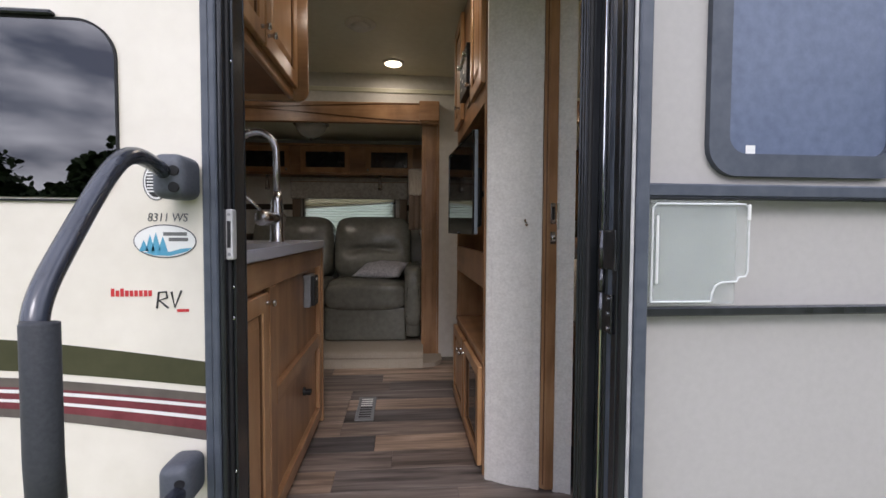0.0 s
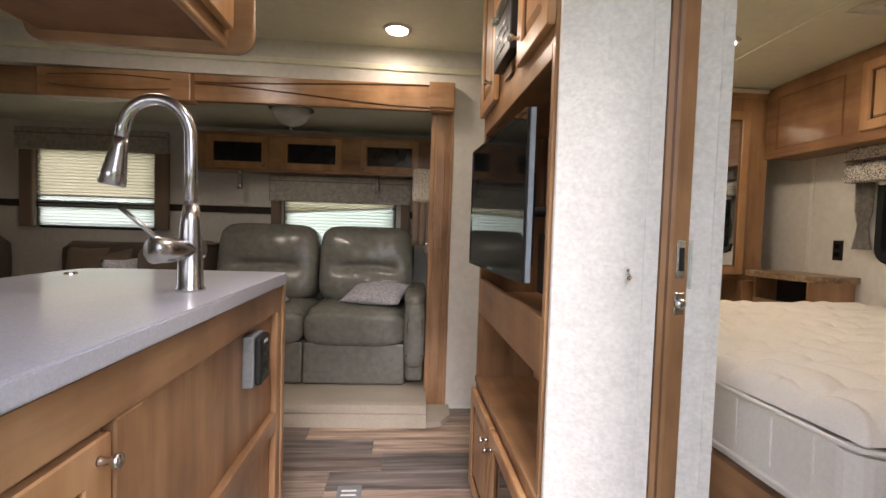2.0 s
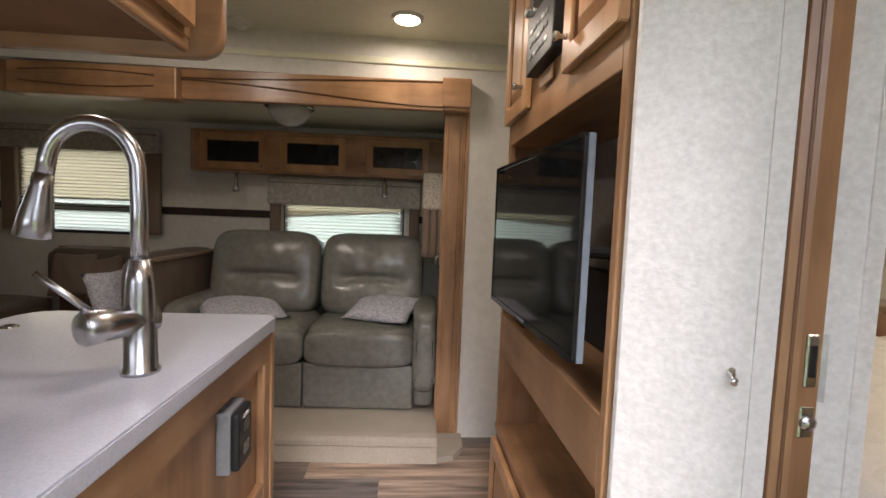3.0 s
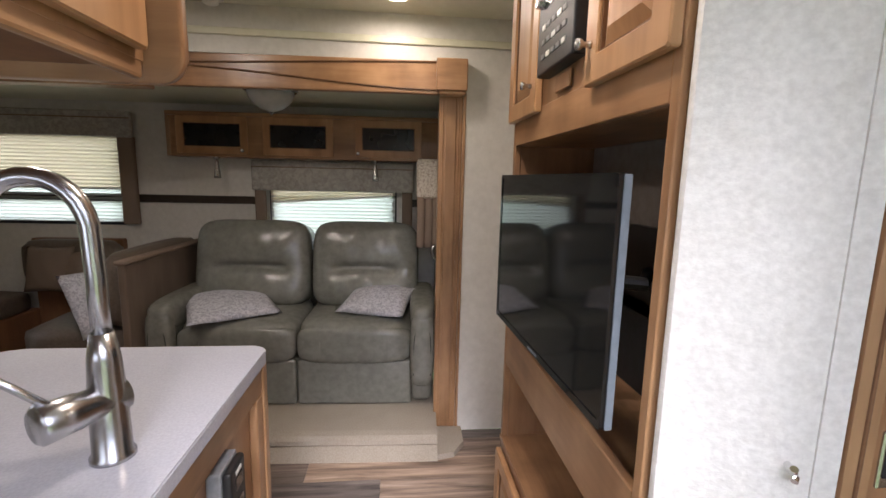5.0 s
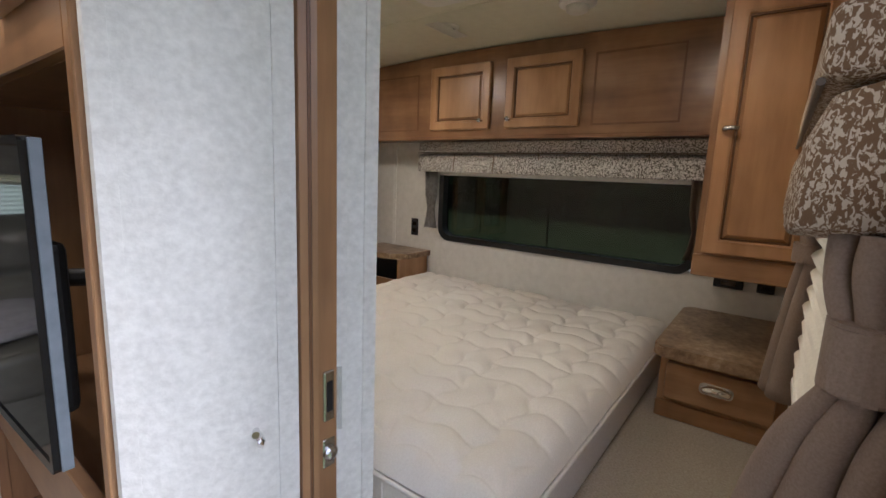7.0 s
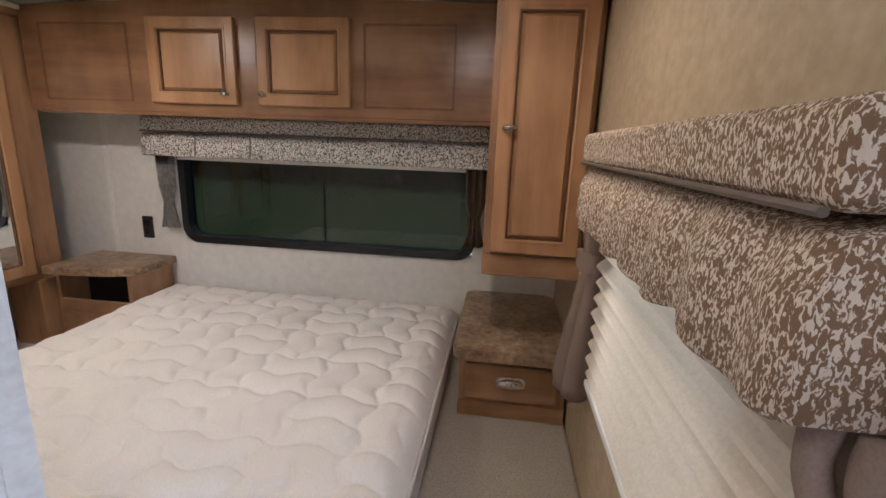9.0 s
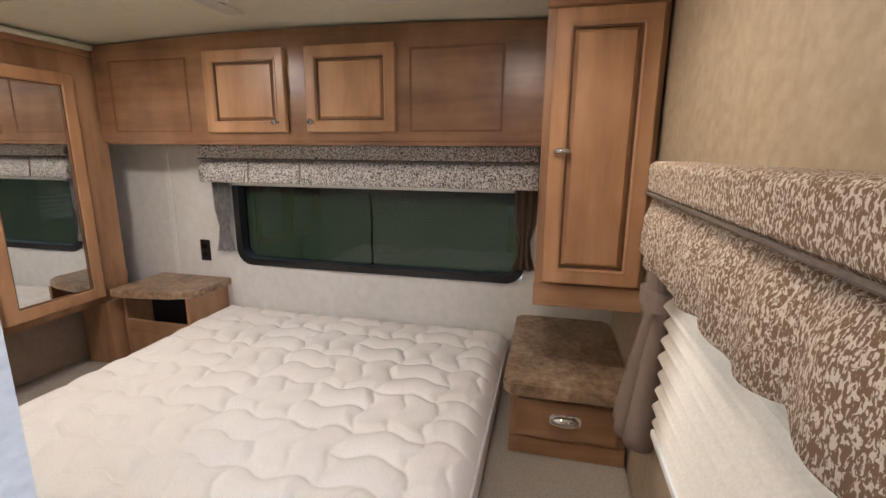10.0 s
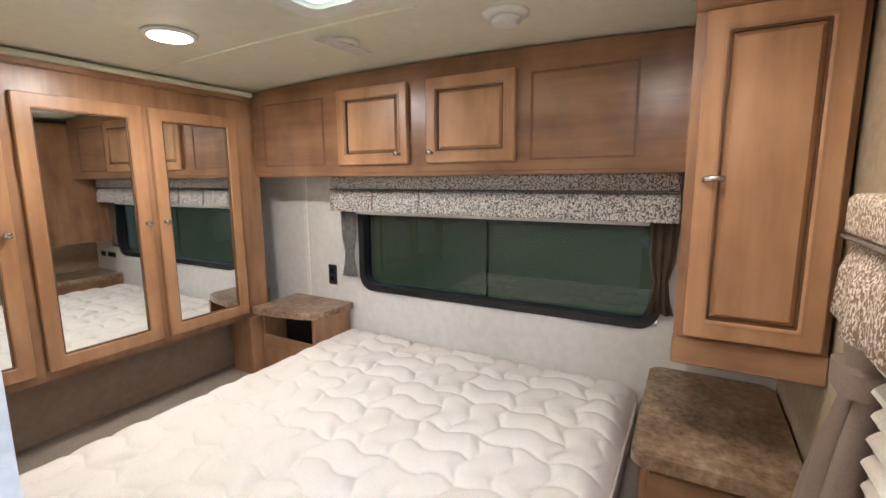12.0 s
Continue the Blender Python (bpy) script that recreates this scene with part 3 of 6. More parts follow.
PA, PB = (0.682, 0.738), (0.864, 0.654)
arc = []
for k in range(11):
    t = k / 10
    x, y = PA[0] + (PB[0] - PA[0]) * t, PA[1] + (PB[1] - PA[1]) * t
    s = 0.016 * 4 * t * (1 - t)
    arc.append((x - s * 0.45, y - s * 0.9))
upright("wall_partition_end", arc + [(0.90, 0.70), (0.90, 0.80), (0.70, 0.80)], 0.0, CEIL, wallpaper, "pale mottled wallpaper on the bowed end of the partition")
upright("trim_partition_left", [(0.6785, 0.743), (0.6795, 0.7335), (0.6965, 0.7215), (0.6985, 0.7275)], 0.0, CEIL, wallpaper, "pale edge strip of the partition", "trim")
upright("trim_partition_right", [(0.842, 0.6605), (0.8395, 0.654), (0.864, 0.6445), (0.8665, 0.651)], 0.0, CEIL, wallpaper, "pale edge strip of the partition", "trim")
upright("wall_jamb", [(0.912, 0.632), (0.968, 0.6125), (0.982, 0.699), (0.92, 0.699)], 0.0, CEIL, wallpaper, "pale mottled wallpaper on the door jamb")
upright("trim_jamb", [(0.954, 0.6135), (0.972, 0.6072), (0.9845, 0.699), (0.9825, 0.699), (0.969, 0.6125), (0.955, 0.6175)], 0.0, CEIL, wallpaper, "pale edge strip of the door jamb", "trim")
upright("trim_jamb_inner", [(0.912, 0.6285), (0.930, 0.6225), (0.931, 0.6265), (0.9125, 0.632)], 0.0, CEIL, wallpaper, "pale edge strip of the door jamb", "trim")
bm = bmesh.new()
box(bm, 0.957, 0.70, 0, 0.982, YO, CEIL)
box(bm, 0.92, 0.70, 0, 0.957, 0.757, CEIL)
structure("wall_partition", bm, plain_wall, "off-white partition wall behind the cabinets", "wall")
structure("wall_drop", B(0.984, YI, 1.885, 0.989, 2.42, CEIL + 0.02), ceiling_mat, "cream drop between the two ceilings", "wall")

# bedroom shell
bm = bmesh.new()
WX0, WY0, WY1, WZ0, WZ1 = 2.56, 0.40, 1.69, 0.985, 1.42
for a in ((WX0, 0.045, 0.3, XE, WY0, 2.0), (WX0, WY0, 0.3, XE, WY1, WZ0), (WX0, WY0, WZ1, XE, WY1, 2.0), (WX0, WY1, 0.3, XE, 2.48, 2.0)):
    box(bm, *a)
structure("wall_front", bm, plain_wall, "off-white vinyl wall with the bedroom window", "wall")
structure("trim_wall_seam", B(WX0 - 0.006, 2.035, 0.85, WX0, 2.06, 1.52, 0.002), white_plastic, "white seam strip on the bedroom wall", "trim")
structure("wall_outer_front", B(XE, 0.0, -0.2, XE + 0.05, 0.38, 2.2), cream_skin, "cream outer front wall", "wall")
structure("wall_outer_front_b", B(XE, 1.72, -0.2, XE + 0.05, 2.5, 2.2), cream_skin, "cream outer front wall", "wall")
structure("wall_outer_front_c", B(XE, 0.38, -0.2, XE + 0.05, 1.72, 0.96), cream_skin, "cream outer front wall", "wall")
structure("wall_outer_front_d", B(XE, 0.38, 1.45, XE + 0.05, 1.72, 2.2), cream_skin, "cream outer front wall", "wall")
structure("wall_wardrobe_recess", B(0.983, 2.36, 0.2, 2.56, 2.419, 0.9), recess_wall, "grey-brown vinyl wall under the wardrobe", "wall")
bm = bmesh.new()
box(bm, 1.13, YI, 0.0, 2.56, 0.47, 0.605, 0.012, 2)
box(bm, 1.14, 0.47, 0.0, 2.56, 2.36, 0.545)
structure("floor_platform", bm, carpet_mat, "taupe carpet on the raised bedroom floor", "floor")
bm = bmesh.new()
box(bm, 0.985, YI, 0.0, 1.117, 0.43, 0.30, 0.012, 2)
structure("step", bm, carpet_mat, "taupe carpeted step up to the bedroom", "step")
structure("wall_platform_front", B(1.118, 0.432, 0.0, 1.138, 2.36, 0.545), wood_y, "brown wooden front under the bed", "wall")

# slide-out shell
PLACE[0] = SLIDE_TURN
SX0, SX1, SY, SZ = -2.75, 0.60, 3.34, 1.80
W2 = (-0.60, 0.24, 0.85, 1.36)
W1 = (-2.41, -1.55, 1.0, 1.62)
for a in ((SX0, SY, 0.0, W1[0], SY + 0.05, SZ + 0.1), (W1[0], SY, 0.0, W1[1], SY + 0.05, W1[2]), (W1[0], SY, W1[3], W1[1], SY + 0.05, SZ + 0.1), (W1[1], SY, 0.0, W2[0], SY + 0.05, SZ + 0.1),
          (W2[0], SY, 0.0, W2[1], SY + 0.05, W2[2]), (W2[0], SY, W2[3], W2[1], SY + 0.05, SZ + 0.1), (W2[1], SY, 0.0, SX1, SY + 0.05, SZ + 0.1)):
    structure("wall_slide_out", B(*a), plain_wall, "off-white vinyl wall of the slide-out", "wall")
structure("wall_slide_out_end", B(SX1, 2.44, 0.0, SX1 + 0.05, SY + 0.05, SZ + 0.1), plain_wall, "off-white vinyl end wall of the slide-out", "wall")
structure("wall_slide_out_end_b", B(SX0 - 0.05, 2.44, 0.0, SX0, SY + 0.05, SZ + 0.1), plain_wall, "off-white vinyl end wall of the slide-out", "wall")
structure("ceiling_slide_out", B(SX0, 2.44, SZ, SX1, SY, SZ + 0.06), ceiling_mat, "cream ceiling of the slide-out", "ceiling")
# carpet of the slide-out with its rolled front lip and hanging flap
bm = bmesh.new()
prof = [(3.34, 0.02), (3.34, 0.10), (2.26, 0.10), (2.225, 0.094), (2.205, 0.078), (2.20, 0.06), (2.205, 0.052), (2.16, 0.010), (2.15, 0.002), (2.15, -0.004), (2.40, -0.004)]
e0 = [bm.verts.new((SX0, y, z)) for y, z in prof]
e1 = [bm.verts.new((0.52, y, z)) for y, z in prof]
for i in range(len(prof)):
    j = (i + 1) % len(prof)
    bm.faces.new((e0[i], e0[j], e1[j], e1[i]))
bm.faces.new(e0)
bm.faces.new(e1[::-1])
structure("floor_slide_out", bm, carpet_mat, "taupe carpet on the slide-out floor with a rolled lip", "floor")
structure("trim_carpet_flap", prism(bmesh.new(), [(0.521, 2.16), (0.60, 2.18), (0.655, 2.27), (0.655, 2.41), (0.521, 2.41)], -0.004, 0.03, Matrix.Identity(4)), carpet_mat, "taupe carpet corner at the slide-out", "trim")
structure("trim_wall_stripe", B(SX0, SY - 0.012, 1.147, W2[0] - 0.09, SY, 1.199), stripe_dark, "dark brown strip along the slide-out wall", "trim")
structure("trim_wall_stripe_short", B(W2[1] + 0.11, SY - 0.012, 1.147, SX1, SY, 1.199), stripe_dark, "dark brown strip along the slide-out wall", "trim")

# header board and pilaster of the slide-out
hd = thing("slide_out_header", (0.0, 2.40, 1.735), "honey brown wooden header with a carved wave line over the slide-out", "header")
part("board", B(SX0, 2.385, 1.742, 0.497, 2.425, 1.893, 0.006, 2), wood_x, hd)
part("corner_block", B(0.487, 2.350, 1.755, 0.634, 2.425, 1.900, 0.006, 2), wood_x, hd)
part("corner_cap", B(0.498, 2.358, 1.738, 0.630, 2.430, 1.757, 0.007, 3), wood_x, hd)
part("centre_block", B(-1.62, 2.335, 1.725, -0.815, 2.425, 1.880, 0.008, 2), wood_x, hd)
for upper, x0, x1 in ((True, -0.815, 0.50), (False, -0.815, 0.50)):
    pts = []
    for k in range(25):
        t = k / 24
        s = t * t * (3 - 2 * t)
        z = 1.845 + 0.040 * s if upper else 1.835 - 0.075 * s
        pts.append((x0 + (x1 - x0) * t, 2.3835, z))
    part("groove", sweep(bmesh.new(), pts, 0.0045, 6), glaze, hd, "dark carved line")
for z, s in ((1.835, 1), (1.785, -1)):
    pts = [(-1.56 + 0.64 * k / 20, 2.3335, z + s * 0.014 * math.sin(math.pi * k / 20)) for k in range(21)]
    part("groove", sweep(bmesh.new(), pts, 0.0035, 6), glaze, hd, "dark carved line")
pl = thing("slide_out_pilaster", (0.58, 2.48, 0), "fluted honey brown wooden pilaster beside the slide-out", "pilaster")
part("board", B(0.507, 2.435, 0.0, 0.623, 2.52, 1.757, 0.006, 2), wood_z, pl)
for x in (0.526, 0.604):
    part("flute", sweep(bmesh.new(), [(x, 2.4345, 0.06), (x, 2.4345, 1.72)], 0.0035, 6), wood_z, pl)
part("face_moulding", B(0.538, 2.429, 0.02, 0.592, 2.436, 1.745, 0.003), wood_z, pl)
part("side_strip", B(0.623, 2.415, 0.0, 0.637, 2.52, 1.757, 0.003), wood_z, pl)

PLACE[0] = None

# ---- entry door frame ----
df = thing("entry_door_frame", (0.39, 0.0, -0.05), "black and blue-grey aluminium frame of the open entry doorway", "door frame")
fm = face_matrix((0, 0, 0), "-y")
part("outer_flange", B(-0.035, -0.010, -0.06, -0.018, -0.0005, 1.99, 0.003), frame_blue, df, "blue-grey flange")
part("flange_lip", B(-0.018, -0.016, -0.06, -0.004, 0.0, 1.99, 0.003), frame_blue, df)
part("jamb", B(-0.004, -0.012, -0.06, 0.006, 0.075, 1.96, 0.003), frame_black, df)
part("gasket", sweep(bmesh.new(), [(0.008, 0.012, -0.04), (0.008, 0.012, 1.93)], 0.005, 8), gasket, df)
part("inner_jamb", B(0.006, 0.022, -0.06, 0.0155, 0.085, 1.93, 0.003), frame_black, df)
part("inner_lip", B(0.0120, 0.0855, -0.06, 0.0165, 0.090, 1.93, 0.001), frame_black, df)
part("jamb", B(0.751, -0.012, -0.06, 0.779, 0.030, 1.96, 0.003), frame_black, df)
for k, (x, y) in enumerate(((0.7505, 0.026), (0.7515, 0.012), (0.7515, -0.002))):
    part("ridge", sweep(bmesh.new(), [(x, y, -0.04), (x, y, 1.93)], 0.003, 6), frame_black, df)
part("outer_flange", B(0.779, -0.012, -0.06, 0.80, -0.0005, 1.99, 0.003), frame_black, df)
part("gasket", sweep(bmesh.new(), [(0.755, -0.016, -0.04), (0.755, -0.016, 1.93)], 0.006, 8), gasket, df)
part("head", B(-0.035, -0.012, 1.93, 0.80, 0.085, 1.99, 0.003), frame_black, df)
part("threshold", B(-0.03, -0.03, -0.06, 0.80, 0.10, -0.006, 0.004), steel, df, "bare metal threshold")
sp = part("strike_plate", B(0.006, -0.003, 0.897, 0.0205, 0.0215, 1.000, 0.004, 2), worn_edge, df, "worn pale strike plate")
part("slot", B(0.0095, -0.0042, 0.922, 0.0165, -0.0025, 0.976, 0.0005), gasket, sp)
for z in (0.909, 0.989):
    part("rivet", lathe(bmesh.new(), (0.0132, -0.003, z), (0, -1, 0), [(0, 0.0035), (0.001, 0.003)], 10), grey_plastic, sp)
for z in (1.30, 0.84, 0.775, 0.45):
    screw(face_matrix((0.011, 0.0215, z), "-y"), 0, 0, df, 0.0035)

# ---- open entry door with its screen door ----
ed = thing("entry_door", (1.14, -0.1, -0.05), "open trailer door with grey inner skin, window and black screen frame", "door")
part("leaf", B(0.800, -0.103, -0.05, 1.50, -0.068, 1.90, 0.004), door_grey, ed, "warm grey door skin")
part("edge_seal", B(0.790, -0.108, -0.05, 0.800, -0.066, 1.90, 0.003), frame_black, ed)
mD = face_matrix((0, -0.103, 0), "-y")
wf = part("window_frame", loop_ring(bmesh.new(), rounded(0.950, 1.068, 1.38, 1.80, 0.06), rounded(0.992, 1.112, 1.338, 1.757, 0.035), 0.0, 0.014, mD), frame_blue, ed, "dark blue-grey window frame")
part("pane", prism(bmesh.new(), rounded(0.990, 1.110, 1.340, 1.759, 0.035), 0.001, 0.004, mD), frosted_dark, wf, "blue-grey frosted window glass")
part("sticker", prism(bmesh.new(), rounded(1.033, 1.113, 1.053, 1.130, 0.001, 1), 0.0045, 0.005, mD), decal_white, wf, "small white sticker")
part("screen_stile", B(0.790, -0.150, -0.05, 0.815, -0.112, 1.90, 0.003), frame_blue, ed, "blue-grey screen frame")
part("screen_stile", B(1.475, -0.140, -0.05, 1.50, -0.118, 1.90, 0.003), frame_blue, ed, "blue-grey screen frame")
part("screen_rail", B(0.815, -0.138, 1.025, 1.475, -0.122, 1.050, 0.003), frame_blue, ed, "blue-grey cross bar")
part("screen_rail_lip", B(0.815, -0.1385, 1.020, 1.475, -0.121, 1.0255, 0.001), frame_black, ed)
part("screen_rail", B(0.815, -0.138, 0.798, 1.475, -0.122, 0.816, 0.003), frame_black, ed, "black cross bar")
part("screen_rail", B(0.815, -0.138, 1.875, 1.475, -0.122, 1.90, 0.003), frame_black, ed, "black cross bar")
part("screen_rail", B(0.815, -0.138, -0.05, 1.475, -0.122, -0.02, 0.003), frame_black, ed, "black cross bar")
mS = face_matrix((0, -0.132, 0), "-y")
out = [(0.828, 0.826), (0.948, 0.826), (0.950, 0.842), (0.957, 0.856), (0.968, 0.862), (1.000, 0.864), (1.004, 0.872), (1.018, 0.874), (1.022, 0.884), (1.022, 1.004), (1.014, 1.012), (0.836, 1.012), (0.828, 1.004)]
sl = part("sliding_panel", prism(bmesh.new(), out, 0.0, 0.005, mS), milky_plastic, ed, "clear acrylic latch panel")
part("backing", prism(bmesh.new(), rounded(0.818, 0.820, 1.000, 1.018, 0.004, 2), -0.003, -0.001, mS), milky_plastic, sl)
rim = [mS @ Vector((u, v, 0.004)) for u, v in out + out[:1]]
part("rim", sweep(bmesh.new(), rim, 0.0020, 6), white_rim, sl, "pale moulded rim")
part("upper_track", B(0.82, -0.137, 1.012, 1.0, -0.124, 1.019, 0.001), milky_plastic, sl)
part("grip", B(0.834, -0.142, 0.86, 0.839, -0.137, 0.99, 0.002), decal_white, sl, "pale moulded grip")
part("grip", B(1.016, -0.142, 0.98, 1.023, -0.137, 1.012, 0.002), decal_white, sl, "pale moulded grip")
part("hinge_channel", B(0.777, -0.090, -0.05, 0.789, -0.014, 1.90, 0.002), frame_black, ed, "black hinge channel")
part("hinge_post", B(0.771, -0.138, -0.05, 0.789, -0.092, 1.90, 0.003), frame_black, ed, "black edge post")
part("worn_edge", B(0.7825, -0.143, -0.05, 0.7895, -0.1385, 1.90, 0.0015), worn_edge, ed, "pale worn door edge")
# chrome here stands in for the sky highlight on a black frame ridge
part("highlight_ridge", sweep(bmesh.new(), [(0.7765, -0.036, -0.04), (0.7765, -0.036, 1.89)], 0.0024, 8), chrome, ed, "frame bead in chrome to show its highlight")
part("ridge", sweep(bmesh.new(), [(0.7765, -0.060, -0.04), (0.7765, -0.060, 1.89)], 0.0045, 8), frame_black, ed)
# paler strip: the channel's reflecting band put into its colour
part("reflecting_strip", B(0.7735, -0.088, -0.05, 0.778, -0.070, 1.90, 0.0015), frame_blue, ed, "blue-grey strip for the reflecting band")
part("ridge", sweep(bmesh.new(), [(0.7705, -0.118, -0.04), (0.7705, -0.118, 1.89)], 0.002, 6), frame_black, ed)
for zc in (0.86, 1.62, 0.16):
    hg = part("hinge", B(0.7655, -0.116, zc + 0.024, 0.7695, -0.058, zc + 0.102, 0.001), hinge_steel, ed, "black steel hinge")
    for z0, z1 in ((-0.103, -0.026), (-0.024, 0.022), (0.024, 0.102)):
        part("barrel", sweep(bmesh.new(), [(0.768, -0.056, zc + z0), (0.768, -0.056, zc + z1)], 0.0075, 12), hinge_steel, hg, "", True)
    part("hinge_leaf", B(0.7655, -0.104, zc - 0.103, 0.7695, -0.058, zc - 0.026, 0.001), hinge_steel, hg)
    for dz in (-0.034, -0.064, -0.093):
        screw(face_matrix((0.7655, -0.090, zc + dz), "-x"), 0, 0, ed, 0.0045)

# ---- grab handle ----
gh = thing("grab_handle", (-0.055, -0.05, 0.40), "swung-out black folding grab handle with grey foam grip", "grab handle")
for z in (1.055, 0.474):
    br = part("bracket", B(-0.094, -0.085, z - 0.040, -0.036, -0.0015, z + 0.042, 0.018, 4), moulded, gh, "blue-grey moulded bracket", True)
    for dz in (0.010, -0.020):
        part("bolt_hole", lathe(bmesh.new(), (-0.052, -0.0845, z + dz), (0, -1, 0), [(-0.002, 0.0095), (0.0012, 0.0095), (0.0014, 0.006)], 14), gasket, br)
tube = curve_pts([(-0.072, -0.072, 1.062), (-0.062, -0.13, 1.070), (-0.056, -0.185, 1.074), (-0.055, -0.225, 1.064), (-0.055, -0.262, 1.035), (-0.055, -0.300, 0.993), (-0.054, -0.350, 0.934), (-0.052, -0.383, 0.894), (-0.049, -0.402, 0.862), (-0.047, -0.405, 0.830), (-0.043, -0.405, 0.70), (-0.043, -0.40, 0.60)], 6)
part("tube", sweep(bmesh.new(), tube, 0.0135, 18), tube_black, gh, "glossy black tube", True)
part("grip", sweep(bmesh.new(), [(-0.043, -0.4045, 0.855), (-0.043, -0.405, 0.853), (-0.043, -0.405, 0.70), (-0.043, -0.401, 0.61)], [0.0165, 0.0185, 0.0185, 0.0185], 18), foam, gh, "grey foam sleeve", True)
low = curve_pts([(-0.043, -0.40, 0.60), (-0.043, -0.37, 0.53), (-0.046, -0.25, 0.49), (-0.050, -0.13, 0.475), (-0.058, -0.07, 0.462)], 6)
part("lower_tube", sweep(bmesh.new(), low, 0.0145, 14), tube_black, gh, "glossy black tube", True)

# ---- kitchen window seen from outside ----
mW = face_matrix((0, 0, 0), "-y")
kw = thing("window_1", (-0.5, 0.0, 1.02), "dark tinted trailer window with rounded corners", "window", kind="structure")
part("frame", loop_ring(bmesh.new(), rounded(-0.852, 1.012, -0.191, 1.362, 0.075, 10), rounded(-0.848, 1.016, -0.195, 1.358, 0.072, 10), 0.0005, 0.0060, mW), gasket, kw, "thin black rim")
part("pane", prism(bmesh.new(), rounded(-0.845, 1.02, -0.193, 1.360, 0.074, 10), 0.0008, 0.0040, mW), dark_glass, kw, "dark tinted glass")
part("drip_rail", B(-0.86, -0.016, 1.362, -0.30, 0.0, 1.372, 0.003), frame_black, kw, "black drip rail")

# ---- decals on the side wall ----
def decal(outline, material, name="decal", off=0.0008, th=0.0006):
    return tagged(obj_from(prism(bmesh.new(), outline, off, off + th, mW), name, material), "", "")


XL, XR = XW, -0.036


def band(name, zl, zr, zl2, zr2, material, label):
    """A stripe along the wall: top and bottom edges sag towards the door."""
    up = [(-0.42 + (XR + 0.42) * k / 12, zl + (zr - zl) * (k / 12) ** 1.2) for k in range(13)]
    dn = [(-0.42 + (XR + 0.42) * k / 12, zl2 + (zr2 - zl2) * (k / 12) ** 1.2) for k in range(13)]
    o = [(XL, zl2 + 0.12)] + dn + up[::-1] + [(XL, zl + 0.12)]
    ob = obj_from(prism(bmesh.new(), o, 0.0008, 0.0016, mW), name, material)
    return tagged(ob, label, "decal", "stripes on the side wall")


band("stripe_decal", 0.743, 0.691, 0.682, 0.640, decal_olive, "olive green stripe on the cream trailer wall")
band("stripe_decal", 0.668, 0.626, 0.650, 0.609, decal_taupe, "grey-brown stripe on the cream trailer wall")
band("stripe_decal", 0.650, 0.609, 0.645, 0.603, decal_maroon, "thin maroon stripe on the cream trailer wall")
band("stripe_decal", 0.645, 0.603, 0.638, 0.596, decal_white, "thin white stripe on the cream trailer wall")
band("stripe_decal", 0.638, 0.596, 0.626, 0.579, decal_maroon, "maroon stripe on the cream trailer wall")
band("stripe_decal", 0.626, 0.579, 0.620, 0.571, decal_white, "thin pale stripe on the cream trailer wall")
band("stripe_decal", 0.620, 0.571, 0.607, 0.549, decal_maroon, "maroon stripe on the cream trailer wall")
band("stripe_decal", 0.607, 0.549, 0.590, 0.529, decal_taupe, "grey-brown stripe on the cream trailer wall")

lg = thing("oval_decal", (-0.11, 0.0, 0.90), "white oval decal with blue trees and grey lettering shapes", "decal")
ell = lambda a, b, cx=-0.110, cz=0.935: [(cx + a * math.cos(2 * math.pi * k / 40), cz + b * math.sin(2 * math.pi * k / 40)) for k in range(40)]
part("rim", prism(bmesh.new(), ell(0.060, 0.0335), 0.0004, 0.0010, mW), decal_grey, lg)
part("field", prism(bmesh.new(), ell(0.0575, 0.031), 0.0010, 0.0015, mW), decal_white, lg)
for cx, h in ((-0.150, 0.022), (-0.138, 0.033), (-0.127, 0.038), (-0.114, 0.030)):
    part("tree_shape", prism(bmesh.new(), [(cx - 0.009, 0.915), (cx + 0.009, 0.915), (cx + 0.004, 0.915 + h * 0.6), (cx, 0.915 + h), (cx - 0.004, 0.915 + h * 0.6)], 0.0015, 0.0019, mW), decal_blue, lg)
part("wave_shape", prism(bmesh.new(), [(-0.150, 0.913), (-0.125, 0.917), (-0.10, 0.914), (-0.08, 0.920), (-0.058, 0.922), (-0.070, 0.914), (-0.10, 0.906), (-0.13, 0.907)], 0.0019, 0.0022, mW), decal_blue, lg)
part("bar", prism(bmesh.new(), [(-0.113, 0.946), (-0.068, 0.946), (-0.068, 0.953), (-0.113, 0.953)], 0.0015, 0.0019, mW), decal_grey, lg)
part("bar", prism(bmesh.new(), [(-0.103, 0.935), (-0.066, 0.935), (-0.066, 0.942), (-0.103, 0.942)], 0.0015, 0.0019, mW), decal_grey, lg)

dl = thing("dealer_decal", (-0.14, 0.0, 0.79), "red and black dealer lettering shapes on the cream wall", "decal")
for k in range(9):
    x = -0.214 + 0.0088 * k
    hgt = 0.012 if k not in (0, 2) else 0.016
    part("bar", prism(bmesh.new(), [(x, 0.825), (x + 0.0065, 0.825), (x + 0.0065, 0.825 + hgt), (x, 0.825 + hgt)], 0.0006, 0.0010, mW), decal_red, dl)
for pts in (((-0.128, 0.801), (-0.124, 0.833), (-0.110, 0.834), (-0.108, 0.822), (-0.124, 0.817), (-0.106, 0.801)), ((-0.100, 0.834), (-0.094, 0.802), (-0.081, 0.836))):
    part("brush_stroke", sweep(bmesh.new(), [(x, -0.0008, z) for x, z in pts], 0.0021, 6), decal_black, dl)
